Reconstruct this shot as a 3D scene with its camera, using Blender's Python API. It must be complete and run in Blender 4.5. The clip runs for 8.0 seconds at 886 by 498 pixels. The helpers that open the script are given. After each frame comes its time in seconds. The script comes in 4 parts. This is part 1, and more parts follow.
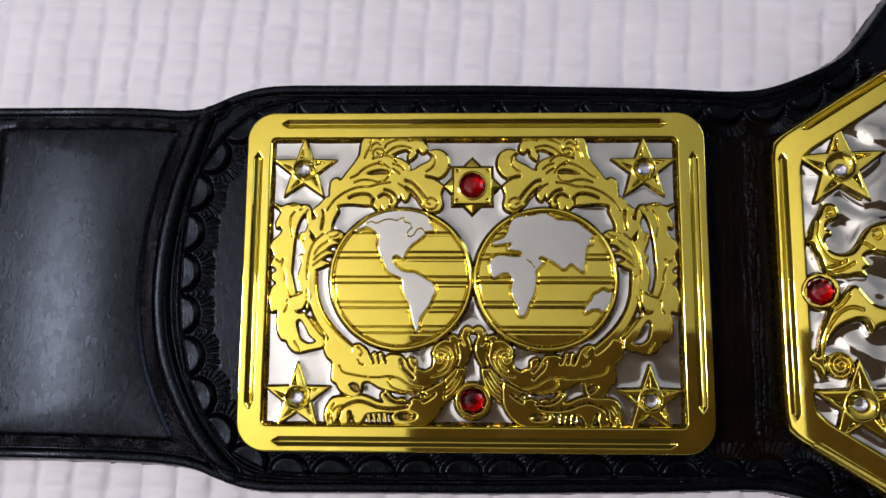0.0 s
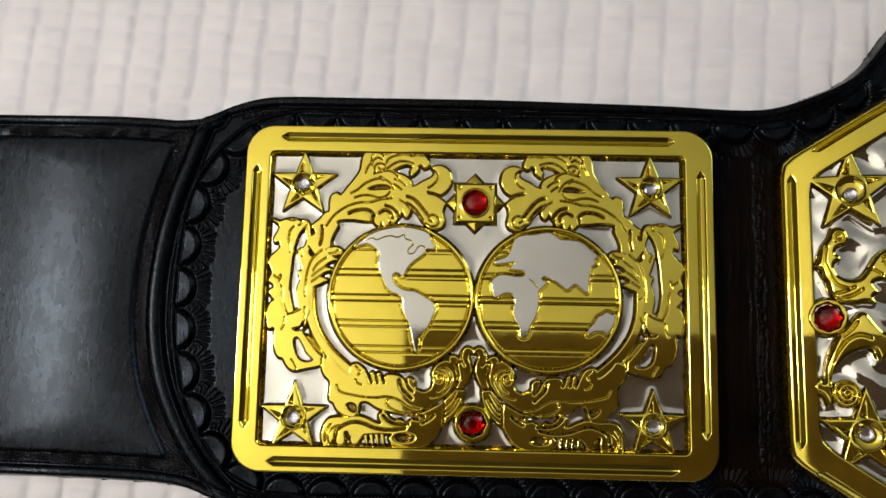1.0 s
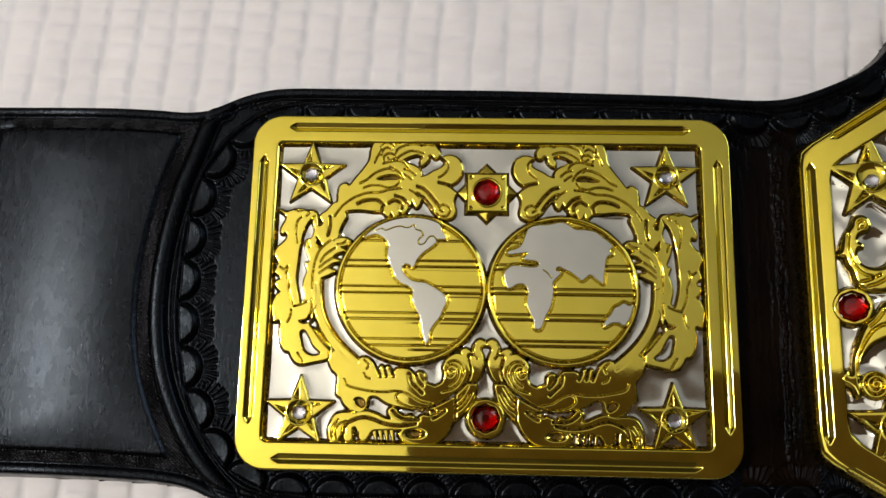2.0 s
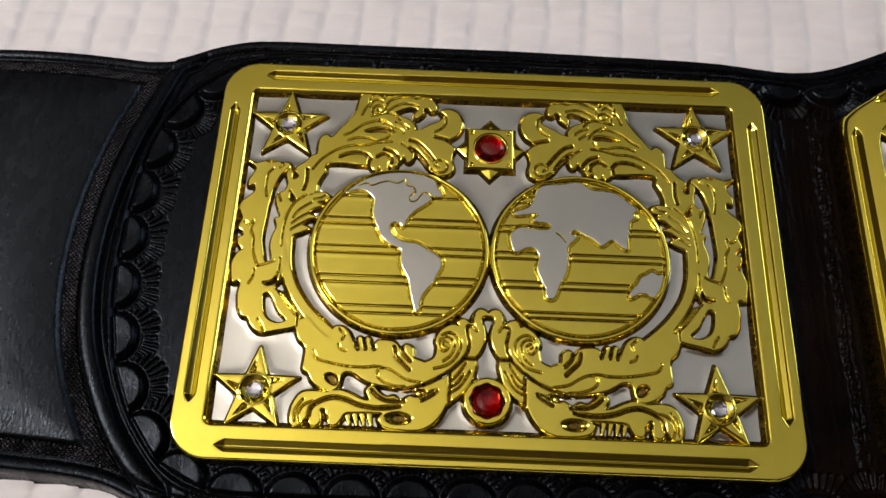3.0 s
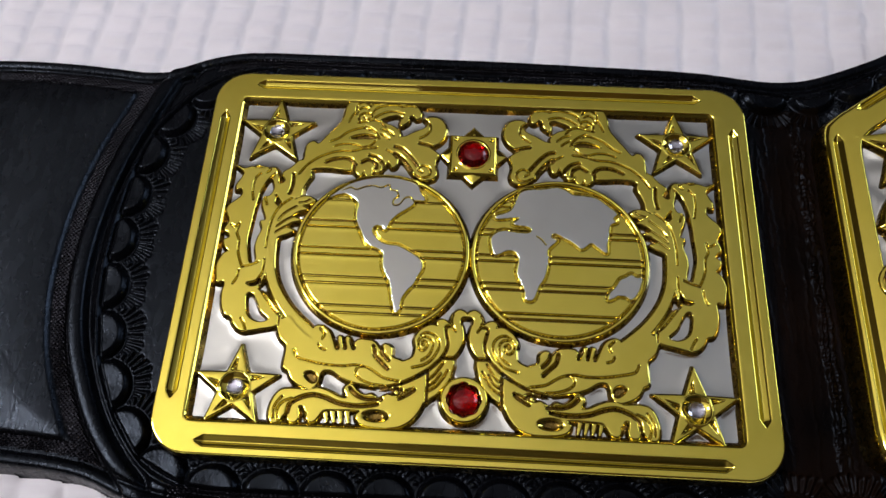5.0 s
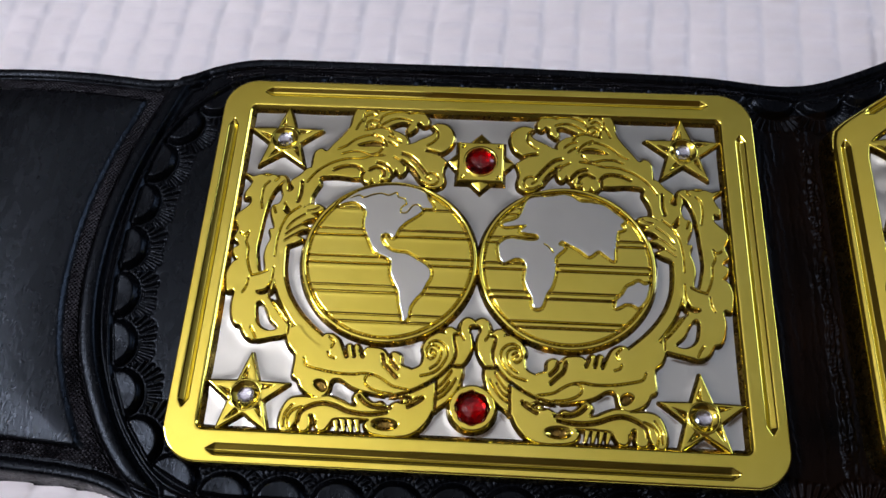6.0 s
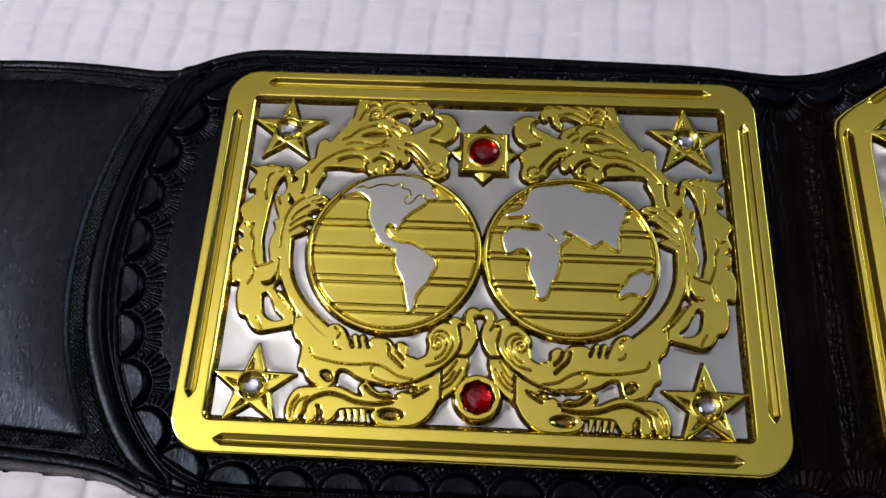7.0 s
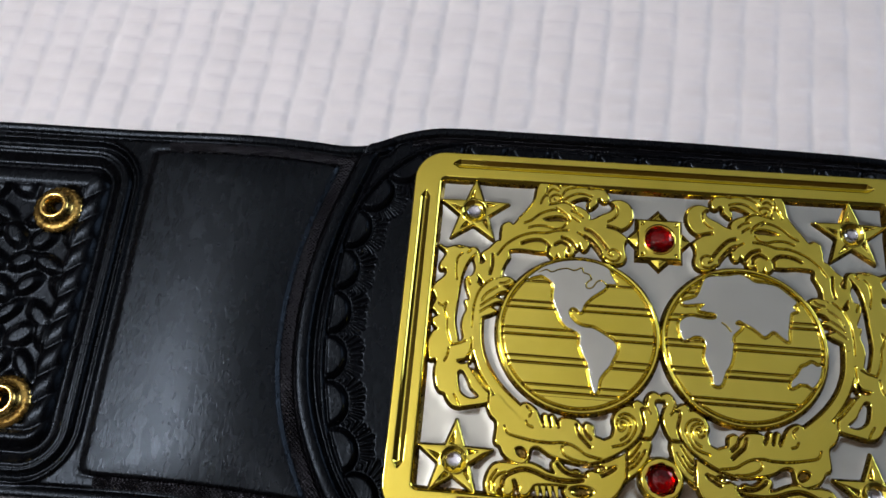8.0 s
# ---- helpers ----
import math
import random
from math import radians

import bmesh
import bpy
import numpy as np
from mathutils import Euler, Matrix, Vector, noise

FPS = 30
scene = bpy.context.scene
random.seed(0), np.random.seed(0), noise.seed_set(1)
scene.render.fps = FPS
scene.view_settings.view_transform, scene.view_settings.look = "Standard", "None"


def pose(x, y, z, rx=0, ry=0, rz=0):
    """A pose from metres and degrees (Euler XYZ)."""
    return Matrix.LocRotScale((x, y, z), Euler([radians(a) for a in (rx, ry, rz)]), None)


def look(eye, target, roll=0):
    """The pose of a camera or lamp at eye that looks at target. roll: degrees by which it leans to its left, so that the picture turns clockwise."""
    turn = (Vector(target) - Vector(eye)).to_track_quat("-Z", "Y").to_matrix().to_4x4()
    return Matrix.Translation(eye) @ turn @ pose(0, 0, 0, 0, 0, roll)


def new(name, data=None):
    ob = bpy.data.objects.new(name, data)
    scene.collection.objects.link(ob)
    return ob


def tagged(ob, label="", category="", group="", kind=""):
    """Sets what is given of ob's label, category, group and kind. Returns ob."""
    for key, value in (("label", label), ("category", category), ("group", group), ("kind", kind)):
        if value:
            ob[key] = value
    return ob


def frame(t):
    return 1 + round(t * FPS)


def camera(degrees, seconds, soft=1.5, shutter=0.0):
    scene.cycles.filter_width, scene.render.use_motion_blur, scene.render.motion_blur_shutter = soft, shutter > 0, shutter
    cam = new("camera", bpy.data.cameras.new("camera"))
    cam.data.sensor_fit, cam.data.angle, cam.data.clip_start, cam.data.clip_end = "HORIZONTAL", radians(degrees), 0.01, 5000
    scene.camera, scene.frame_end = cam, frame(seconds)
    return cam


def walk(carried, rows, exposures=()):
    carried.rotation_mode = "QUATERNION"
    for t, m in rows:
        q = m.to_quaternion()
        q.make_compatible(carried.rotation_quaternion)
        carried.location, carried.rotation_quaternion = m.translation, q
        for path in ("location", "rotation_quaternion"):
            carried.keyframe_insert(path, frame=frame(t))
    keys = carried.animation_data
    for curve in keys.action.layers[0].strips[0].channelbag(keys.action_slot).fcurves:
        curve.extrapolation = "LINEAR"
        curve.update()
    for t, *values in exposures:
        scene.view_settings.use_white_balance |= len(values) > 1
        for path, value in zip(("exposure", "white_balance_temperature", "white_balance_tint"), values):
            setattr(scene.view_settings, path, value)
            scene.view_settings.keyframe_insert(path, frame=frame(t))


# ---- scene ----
cam = camera(55.98, 8.0)
PATH = [
    (0, (-0.00199, -0.02516, 0.24158), (-0.00887, 0.01175, -0.00559), -10.35),
    (0.5, (6e-05, -0.01778, 0.23462), (-0.00627, 0.01751, -0.0128), -9.43),
    (1, (-0.00363, -0.01761, 0.23804), (-0.00935, 0.01729, -0.00945), -8.18),
    (1.5, (-0.00554, -0.01856, 0.23764), (-0.01214, 0.01581, -0.0099), -9.79),
    (1.7, (-0.00564, -0.01995, 0.23701), (-0.01254, 0.01683, -0.01018), -9.67),
    (2.8, (-0.00563, -0.07223, 0.18932), (-0.01007, 0.0224, -0.04203), -1.13),
    (3, (-0.01006, -0.07214, 0.18116), (-0.01056, 0.02646, -0.04857), 2.02),
    (3.2, (-0.0075, -0.067, 0.175), (-0.006, 0.03225, -0.0545), 3.65),
    (3.3, (-0.0085, -0.068, 0.179), (-0.00588, 0.03338, -0.0495), 4.3),
    (3.5, (-0.00806, -0.06944, 0.18899), (-0.00574, 0.03687, -0.03727), 4.37),
    (3.7, (-0.0092, -0.0665, 0.189), (-0.00682, 0.04075, -0.03675), 4.4),
    (3.8, (-0.0082, -0.067, 0.1886), (-0.0073, 0.0422, -0.0363), 3.6),
    (3.9, (-0.0072, -0.0672, 0.1884), (-0.0077, 0.0418, -0.0366), 2.8),
    (4, (-0.00564, -0.06758, 0.18784), (-0.00805, 0.03942, -0.03809), 2.05),
    (4.2, (-0.00409, -0.07384, 0.1782), (-0.00824, 0.03167, -0.0484), 1.11),
    (5.3, (0.00048, -0.07949, 0.18202), (-0.00814, 0.02859, -0.04325), -1.86),
    (5.5, (0.00056, -0.07524, 0.18266), (-0.00839, 0.02964, -0.0441), -2.24),
    (6, (-0.00052, -0.07575, 0.18365), (-0.01038, 0.0285, -0.04336), -2.61),
    (6.5, (-0.00143, -0.07626, 0.18294), (-0.01106, 0.02673, -0.04465), -2.64),
    (7, (-0.00218, -0.07501, 0.18497), (-0.01105, 0.02516, -0.04391), -2.5),
    (7.2, (-0.007, -0.074, 0.1845), (-0.01638, 0.02588, -0.04462), -2.6),
    (7.3, (-0.01, -0.072, 0.1855), (-0.02375, 0.027, -0.04375), -4.6),
    (7.5, (-0.02488, -0.06649, 0.19285), (-0.03916, 0.02832, -0.03804), -5.03),
    (7.7, (-0.033, -0.062, 0.196), (-0.04825, 0.03225, -0.03525), -5.2),
    (8, (-0.04121, -0.05655, 0.21135), (-0.05797, 0.03297, -0.02148), -5.93),
]
walk(cam, [(t, look(eye, target, roll)) for t, eye, target, roll in PATH],
     [(0.0, 0.0, 6200, 21), (0.4, 0.0, 6800, 14), (1.7, 0.0, 6900, 11), (3.0, 0.0, 6950, 16), (3.5, -0.06, 6000, 19), (4.0, 0.0, 6650, 14), (5.5, 0.0, 6000, 20), (7.0, 0.03, 6050, 20), (8.0, 0.0, 6250, 14)])

# ---- light ----
CEILING, FLOOR = 1.65, -0.75
world = bpy.data.worlds.new("room_air")
scene.world = world
world.use_nodes = True
world.node_tree.nodes["Background"].inputs[0].default_value = (0.8, 0.85, 1.0, 1)
world.node_tree.nodes["Background"].inputs[1].default_value = 0.05


def area_lamp(name, at, target, size_x, size_y, watts, colour):
    data = bpy.data.lights.new(name, "AREA")
    data.shape, data.size, data.size_y, data.energy, data.color = "RECTANGLE", size_x, size_y, watts, colour
    ob = new(name, data)
    ob.matrix_world = look(at, target)
    return ob


# added cool fill from the right; no such source is in view
COOL_FILL = area_lamp("cool_fill_light", (1.74, 0.9, 0.55), (0.1, 0.1, 0.0), 0.9, 1.0, 12.0, (0.70, 0.83, 1.0))
GLOBE_AT, GLOBE_RADIUS, GLOBE_POWER = (-0.70, 0.04, 1.05), 0.10, 88.0


# ---- materials ----
def material(name, base, rough=0.5, metal=0.0, spec=0.5):
    m = bpy.data.materials.new(name)
    m.use_nodes = True
    b = m.node_tree.nodes["Principled BSDF"]
    b.inputs["Base Color"].default_value = (*base, 1)
    b.inputs["Roughness"].default_value = rough
    b.inputs["Metallic"].default_value = metal
    b.inputs["Specular IOR Level"].default_value = spec
    return m


def node(m, kind, **values):
    n = m.node_tree.nodes.new(kind)
    for key, value in values.items():
        n.inputs[key.replace("_", " ")].default_value = value
    return n


def link(m, a, out, b, into):
    m.node_tree.links.new(a.outputs[out], b.inputs[into])


def grain(m, scale, detail=3.0, stretch=(1, 1, 1)):
    """A noise in object space; stretch squeezes it along the axes."""
    where = node(m, "ShaderNodeTexCoord")
    turn = node(m, "ShaderNodeMapping")
    turn.inputs["Scale"].default_value = stretch
    n = node(m, "ShaderNodeTexNoise", Scale=scale, Detail=detail)
    link(m, where, "Object", turn, "Vector")
    link(m, turn, "Vector", n, "Vector")
    return n


def vary_colour(m, source, low, high, a=0.35, b=0.65):
    ramp = node(m, "ShaderNodeValToRGB")
    ramp.color_ramp.elements[0].position, ramp.color_ramp.elements[1].position = a, b
    ramp.color_ramp.elements[0].color, ramp.color_ramp.elements[1].color = (*low, 1), (*high, 1)
    link(m, source, "Fac", ramp, "Fac")
    link(m, ramp, "Color", m.node_tree.nodes["Principled BSDF"], "Base Color")


def vary_rough(m, source, low, high):
    span = node(m, "ShaderNodeMapRange")
    span.inputs["From Min"].default_value, span.inputs["From Max"].default_value = 0.3, 0.7
    span.inputs["To Min"].default_value, span.inputs["To Max"].default_value = low, high
    link(m, source, "Fac", span, "Value")
    link(m, span, "Result", m.node_tree.nodes["Principled BSDF"], "Roughness")


def relief_bump(m, sources, depth):
    """Bump from several noises, one after the other: (noise, strength)."""
    last = None
    for source, strength in sources:
        b = node(m, "ShaderNodeBump")
        b.inputs["Strength"].default_value, b.inputs["Distance"].default_value = strength, depth
        link(m, source, "Fac", b, "Height")
        if last:
            link(m, last, "Normal", b, "Normal")
        last = b
    link(m, last, "Normal", m.node_tree.nodes["Principled BSDF"], "Normal")


def gold_metal():
    m = material("polished_gold_plating", (0.80, 0.60, 0.11), 0.14, 1.0)
    fine, broad = grain(m, 900, 3), grain(m, 60, 3)
    vary_colour(m, broad, (0.83, 0.70, 0.098), (0.87, 0.745, 0.125))
    vary_rough(m, grain(m, 220, 4), 0.025, 0.06)
    relief_bump(m, [(broad, 0.006), (fine, 0.006)], 0.0003)
    return m


# gold plating darkened by colour for the shade in flanks and cuts
def shaded_gold():
    m = material("shade_darkened_gold_flanks", (0.22, 0.145, 0.035), 0.3, 1.0)
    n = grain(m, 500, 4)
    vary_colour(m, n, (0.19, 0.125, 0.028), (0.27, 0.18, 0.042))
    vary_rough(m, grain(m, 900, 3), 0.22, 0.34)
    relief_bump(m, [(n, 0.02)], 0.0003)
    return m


def silver_metal(name, smooth, dull):
    m = material(name, (0.80, 0.80, 0.80), smooth, 1.0)
    broad, fine = grain(m, 45, 2), grain(m, 700, 3)
    vary_colour(m, broad, (0.66, 0.685, 0.635), (0.72, 0.745, 0.69))
    vary_rough(m, grain(m, 250, 4), smooth, dull)
    relief_bump(m, [(broad, 0.03), (fine, 0.01)], 0.0004)
    return m


def leather_black(name, spec, rough, pore_depth, pore=1000, low=(0.0007, 0.0008, 0.0012), high=(0.0018, 0.002, 0.003)):
    """Dyed leather: fine pores drawn out across the belt, soft dents."""
    m = material(name, (0.008, 0.008, 0.009), rough, 0.0, spec)
    # blue of the cool light put into the gloss tint
    m.node_tree.nodes["Principled BSDF"].inputs["Specular Tint"].default_value = (0.66, 0.82, 1.0, 1)
    fine, pores, broad = grain(m, 2400, 3), grain(m, pore, 4, (1, 0.32, 1)), grain(m, 40, 3)
    vary_colour(m, broad, low, high)
    vary_rough(m, grain(m, 500, 4, (1, 0.4, 1)), rough - 0.05, rough + 0.05)
    relief_bump(m, [(grain(m, 90, 3), 0.12), (pores, pore_depth), (fine, 0.15)], 0.0004)
    return m


def leather_stamped():
    """The same leather, struck all over with a fine grid of points."""
    m = material("stamped_leather", (0.0013, 0.0013, 0.0017), 0.26, 0.0, 0.15)
    # gloss tinted blue here too, in place of cooler light
    m.node_tree.nodes["Principled BSDF"].inputs["Specular Tint"].default_value = (0.80, 0.84, 1.0, 1)
    place = node(m, "ShaderNodeTexCoord")
    cells = node(m, "ShaderNodeTexVoronoi")
    cells.inputs["Scale"].default_value = 1500
    cells.inputs["Randomness"].default_value = 0.35
    slant = node(m, "ShaderNodeMapping")
    slant.inputs["Rotation"].default_value = (0, 0, 0.75)
    link(m, place, "Object", slant, "Vector")
    link(m, slant, "Vector", cells, "Vector")
    b = node(m, "ShaderNodeBump")
    b.inputs["Strength"].default_value = 0.8
    b.inputs["Distance"].default_value = 0.0004
    b.invert = True
    link(m, cells, "Distance", b, "Height")
    link(m, b, "Normal", m.node_tree.nodes["Principled BSDF"], "Normal")
    return m


def glass(name, colour, rough=0.02, ior=1.6):
    m = material(name, colour, rough)
    b = m.node_tree.nodes["Principled BSDF"]
    b.inputs["Transmission Weight"].default_value = 1.0
    b.inputs["IOR"].default_value = ior
    return m


def plain(name, low, high, rough, scale=30, spec=0.4):
    m = material(name, low, rough, 0.0, spec)
    n = grain(m, scale, 4)
    vary_colour(m, n, low, high)
    relief_bump(m, [(n, 0.2)], 0.002)
    return m


GOLD, SHADED_GOLD, STAMPED = gold_metal(), shaded_gold(), leather_stamped()
CREASED = leather_black("dull_creased_leather", 0.06, 0.30, 0.12, 1000, (0.0015, 0.0009, 0.0006), (0.006, 0.003, 0.0016))
LEATHER, PANEL = leather_black("black_tooled_leather", 0.15, 0.27, 0.15), leather_black("glazed_grained_leather", 0.30, 0.27, 0.24, 1900)
SILVER, SATIN = silver_metal("polished_silver_plating", 0.03, 0.07), silver_metal("satin_silver_plating", 0.10, 0.18)

RUBY = glass("red_glass_stone", (0.60, 0.002, 0.008), 0.07, 1.5)
STONE = glass("clear_rhinestone", (0.95, 0.96, 1.0))
FOIL = material("silver_foil", (0.85, 0.86, 0.9), 0.15, 1.0)
WALL = plain("dark_wood_panelling", (0.045, 0.032, 0.022), (0.075, 0.052, 0.036), 0.55)
CEIL = plain("ceiling_paint", (0.86, 0.83, 0.78), (0.90, 0.87, 0.82), 0.8)
BOARDS = plain("floor_boards", (0.12, 0.08, 0.05), (0.17, 0.115, 0.075), 0.45, 12)
DARK_WOOD = plain("dark_stained_wood", (0.03, 0.02, 0.014), (0.05, 0.035, 0.024), 0.4, 20)
PAPER = plain("white_embossed_cover", (0.745, 0.745, 0.77), (0.805, 0.805, 0.83), 0.55, 60, 0.4)
LAMP = bpy.data.materials.new("opal_glass_lit")
LAMP.use_nodes = True
LAMP.node_tree.nodes["Principled BSDF"].inputs["Emission Color"].default_value = (1.0, 0.96, 0.93, 1)
LAMP.node_tree.nodes["Principled BSDF"].inputs["Emission Strength"].default_value = GLOBE_POWER
BRASS = material("brass", (0.72, 0.50, 0.14), 0.22, 1.0)
vary_rough(BRASS, grain(BRASS, 800, 3), 0.14, 0.34)
# for the unseen board that the plates reflect as a dark area
REFLECTION_BROWN = plain("brown_board", (0.25, 0.155, 0.08), (0.32, 0.20, 0.105), 0.6, 25)


# ---- mesh helpers ----
def empty(name, at=(0, 0, 0), parent=None):
    ob = new(name)
    ob.location = at
    ob.empty_display_size = 0.02
    if parent:
        ob.parent = parent
    return ob


def part(name, bm, mat, parent=None, label="", smooth=False):
    me = bpy.data.meshes.new(name)
    bm.to_mesh(me)
    bm.free()
    me.materials.append(mat)
    if smooth:
        for p in me.polygons:
            p.use_smooth = True
    ob = new(name, me)
    if parent:
        ob.parent = parent
    if label:
        tagged(ob, label)
    return ob


def block(x0, x1, y0, y1, z0, z1, bevel=0.0):
    bm = bmesh.new()
    bmesh.ops.create_cube(bm, size=1.0)
    for v in bm.verts:
        v.co = ((x0 + x1) / 2 + v.co.x * (x1 - x0), (y0 + y1) / 2 + v.co.y * (y1 - y0), (z0 + z1) / 2 + v.co.z * (z1 - z0))
    if bevel:
        bmesh.ops.bevel(bm, geom=bm.edges[:], offset=bevel, segments=2, affect="EDGES")
    return bm


def curve(points, closed=False, steps=6):
    """A smooth line through a few points (Catmull-Rom)."""
    p = np.array(points, float)
    n = len(p)
    t = np.linspace(0, 1, steps, endpoint=False)[:, None]
    out = []
    for k in range(n if closed else n - 1):
        if closed:
            a, b, c, d = p[(k - 1) % n], p[k], p[(k + 1) % n], p[(k + 2) % n]
        else:
            a, b, c, d = p[max(k - 1, 0)], p[k], p[k + 1], p[min(k + 2, n - 1)]
        out.append(0.5 * (2 * b + (c - a) * t + (2 * a - 5 * b + 4 * c - d) * t**2 + (3 * b - a - 3 * c + d) * t**3))
    if not closed:
        out.append(p[-1:])
    return np.concatenate(out)


def ease(v):
    v = np.clip(v, 0, 1)
    return v * v * (3 - 2 * v)


def flank(d, wide):
    """A straight slope that ends in a slightly rounded top edge; 1 within, 0 beyond its foot."""
    v = np.clip((d + wide) / wide, 0, 1.3)
    return np.where(v < 0.8, v, 0.8 + 0.2 * np.sin(np.clip((v - 0.8) / 0.4, 0, 1) * math.pi / 2))


class Relief:
    """A cast or tooled surface as heights over a grid, all in millimetres."""

    def __init__(self, xs, ys, floor):
        self.xs, self.ys, self.floor = np.asarray(xs, float), np.asarray(ys, float), floor
        self.X, self.Y = np.meshgrid(self.xs, self.ys, indexing="ij")
        self.Z = np.full(self.X.shape, float(floor))

    def window(self, pts, pad):
        a, b = pts.min(0) - pad, pts.max(0) + pad
        i, j = np.searchsorted(self.xs, (a[0], b[0])), np.searchsorted(self.ys, (a[1], b[1]))
        return slice(*i), slice(*j)

    @staticmethod
    def distance(X, Y, pts, widths=None):
        """Distance to a line, or, with half-widths along it, how deep inside the stroke."""
        best = np.full(X.shape, -1e9)
        for k in range(len(pts) - 1):
            (ax, ay), (bx, by) = pts[k], pts[k + 1]
            dx, dy = bx - ax, by - ay
            t = np.clip(((X - ax) * dx + (Y - ay) * dy) / (dx * dx + dy * dy + 1e-12), 0, 1)
            d = -np.hypot(X - ax - t * dx, Y - ay - t * dy)
            if widths is not None:
                d = d + widths[k] + t * (widths[k + 1] - widths[k])
            best = np.maximum(best, d)
        return best if widths is not None else -best

    def inside(self, X, Y, pts):
        """Signed distance to a closed outline, positive within."""
        loop = np.vstack([pts, pts[:1]])
        d = self.distance(X, Y, loop)
        odd = np.zeros(X.shape, bool)
        for (ax, ay), (bx, by) in zip(loop[:-1], loop[1:]):
            if ay != by:
                odd ^= ((ay > Y) != (by > Y)) & (X < (bx - ax) * (Y - ay) / (by - ay) + ax)
        return np.where(odd, d, -d)

    def shape(self, pts, top, edge=0.4, dome=0.0, reach=2.0, shrink=0.0):
        w = self.window(pts, 1.5)
        d = self.inside(self.X[w], self.Y[w], pts) - shrink
        h = self.floor + (top - self.floor) * flank(d, edge) + dome * ease(d / reach)
        self.Z[w] = np.maximum(self.Z[w], np.where(d > -edge, h, self.floor))

    def stroke(self, pts, widths, top, edge=0.4, dome=0.0):
        widths = np.interp(np.linspace(0, 1, len(pts)), np.linspace(0, 1, len(widths)), widths)
        w = self.window(pts, widths.max() + 1.5)
        d = self.distance(self.X[w], self.Y[w], pts, widths)
        h = self.floor + (top - self.floor) * flank(d, edge) + dome * ease(d / max(widths.max(), 0.1))
        self.Z[w] = np.maximum(self.Z[w], np.where(d > -edge, h, self.floor))

    def pierce(self, pts, edge=0.5, low=0.0):
        """An opening down to the floor, or a hollow down to a given height."""
        low = max(low, self.floor)
        w = self.window(pts, 1.5)
        d = self.inside(self.X[w], self.Y[w], pts)
        self.Z[w] = np.minimum(self.Z[w], low + np.maximum(self.Z[w] - low, 0) * flank(-d, edge))

    def groove(self, pts, width, depth, taper=False):
        w = self.window(pts, width * 3)
        d = self.distance(self.X[w], self.Y[w], pts)
        self.Z[w] = np.maximum(self.Z[w] - depth * np.exp(-((d / width) ** 2)), self.floor)

    def ridge(self, pts, width, rise):
        w = self.window(pts, width * 3)
        d = self.distance(self.X[w], self.Y[w], pts)
        self.Z[w] += np.where(self.Z[w] > self.floor + 0.01, rise * np.exp(-((d / width) ** 2)), 0)

    def mesh(self, name, mat, parent=None, label="", keep=None, mirror=False, sides=None, bend=None, patch=None, low=None):
        """sides: darker gold for steep flanks and cuts, their shade put into the colour."""
        up = self.Z > self.floor + 0.002
        f = up[:-1, :-1] | up[1:, :-1] | up[:-1, 1:] | up[1:, 1:]
        if keep is not None:
            f &= keep[:-1, :-1] | keep[1:, :-1] | keep[:-1, 1:] | keep[1:, 1:]
        ny = self.X.shape[1]
        i, j = np.nonzero(f)
        a = i * ny + j
        quads = np.stack([a, a + ny, a + ny + 1, a + 1], 1)
        if mirror:
            quads = quads[:, ::-1]
        used, quads = np.unique(quads, return_inverse=True)
        quads = quads.reshape(-1, 4)
        co = np.stack([self.X.ravel()[used] * (-1 if mirror else 1), self.Y.ravel()[used], self.Z.ravel()[used]], 1)
        co = (bend(co) if bend else co) * 0.001
        me = bpy.data.meshes.new(name)
        me.vertices.add(len(co))
        me.vertices.foreach_set("co", co.ravel())
        me.loops.add(quads.size)
        me.loops.foreach_set("vertex_index", quads.ravel().astype(np.int32))
        me.polygons.add(len(quads))
        me.polygons.foreach_set("loop_start", np.arange(0, quads.size, 4, dtype=np.int32))
        me.materials.append(mat)
        if sides:
            me.materials.append(sides)
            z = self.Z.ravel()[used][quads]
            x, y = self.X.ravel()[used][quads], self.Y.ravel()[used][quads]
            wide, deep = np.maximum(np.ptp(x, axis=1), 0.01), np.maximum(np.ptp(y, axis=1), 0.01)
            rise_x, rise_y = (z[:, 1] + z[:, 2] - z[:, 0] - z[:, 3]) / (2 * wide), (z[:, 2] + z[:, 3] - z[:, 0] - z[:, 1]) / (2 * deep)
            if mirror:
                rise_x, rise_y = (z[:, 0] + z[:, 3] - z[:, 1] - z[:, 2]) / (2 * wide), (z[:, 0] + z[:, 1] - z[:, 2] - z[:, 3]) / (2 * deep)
            # painted shade follows slope and height: steep or low faces take the darker gold
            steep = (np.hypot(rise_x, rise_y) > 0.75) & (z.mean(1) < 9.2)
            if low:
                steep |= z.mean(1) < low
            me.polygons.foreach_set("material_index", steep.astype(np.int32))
        if patch:
            for finish in patch[0]:
                me.materials.append(finish)
            me.polygons.foreach_set("material_index", patch[1].ravel()[used][quads[:, 0]].astype(np.int32))
        # crisp edges between the polished tops and their flanks
        me.polygons.foreach_set("use_smooth", np.ones(len(quads), bool))
        me.update(calc_edges=True)
        if sides:
            edge = np.empty(quads.size, np.int32)
            me.loops.foreach_get("edge_index", edge)
            most, least = np.zeros(len(me.edges), bool), np.ones(len(me.edges), bool)
            np.logical_or.at(most, edge, np.repeat(steep, 4))
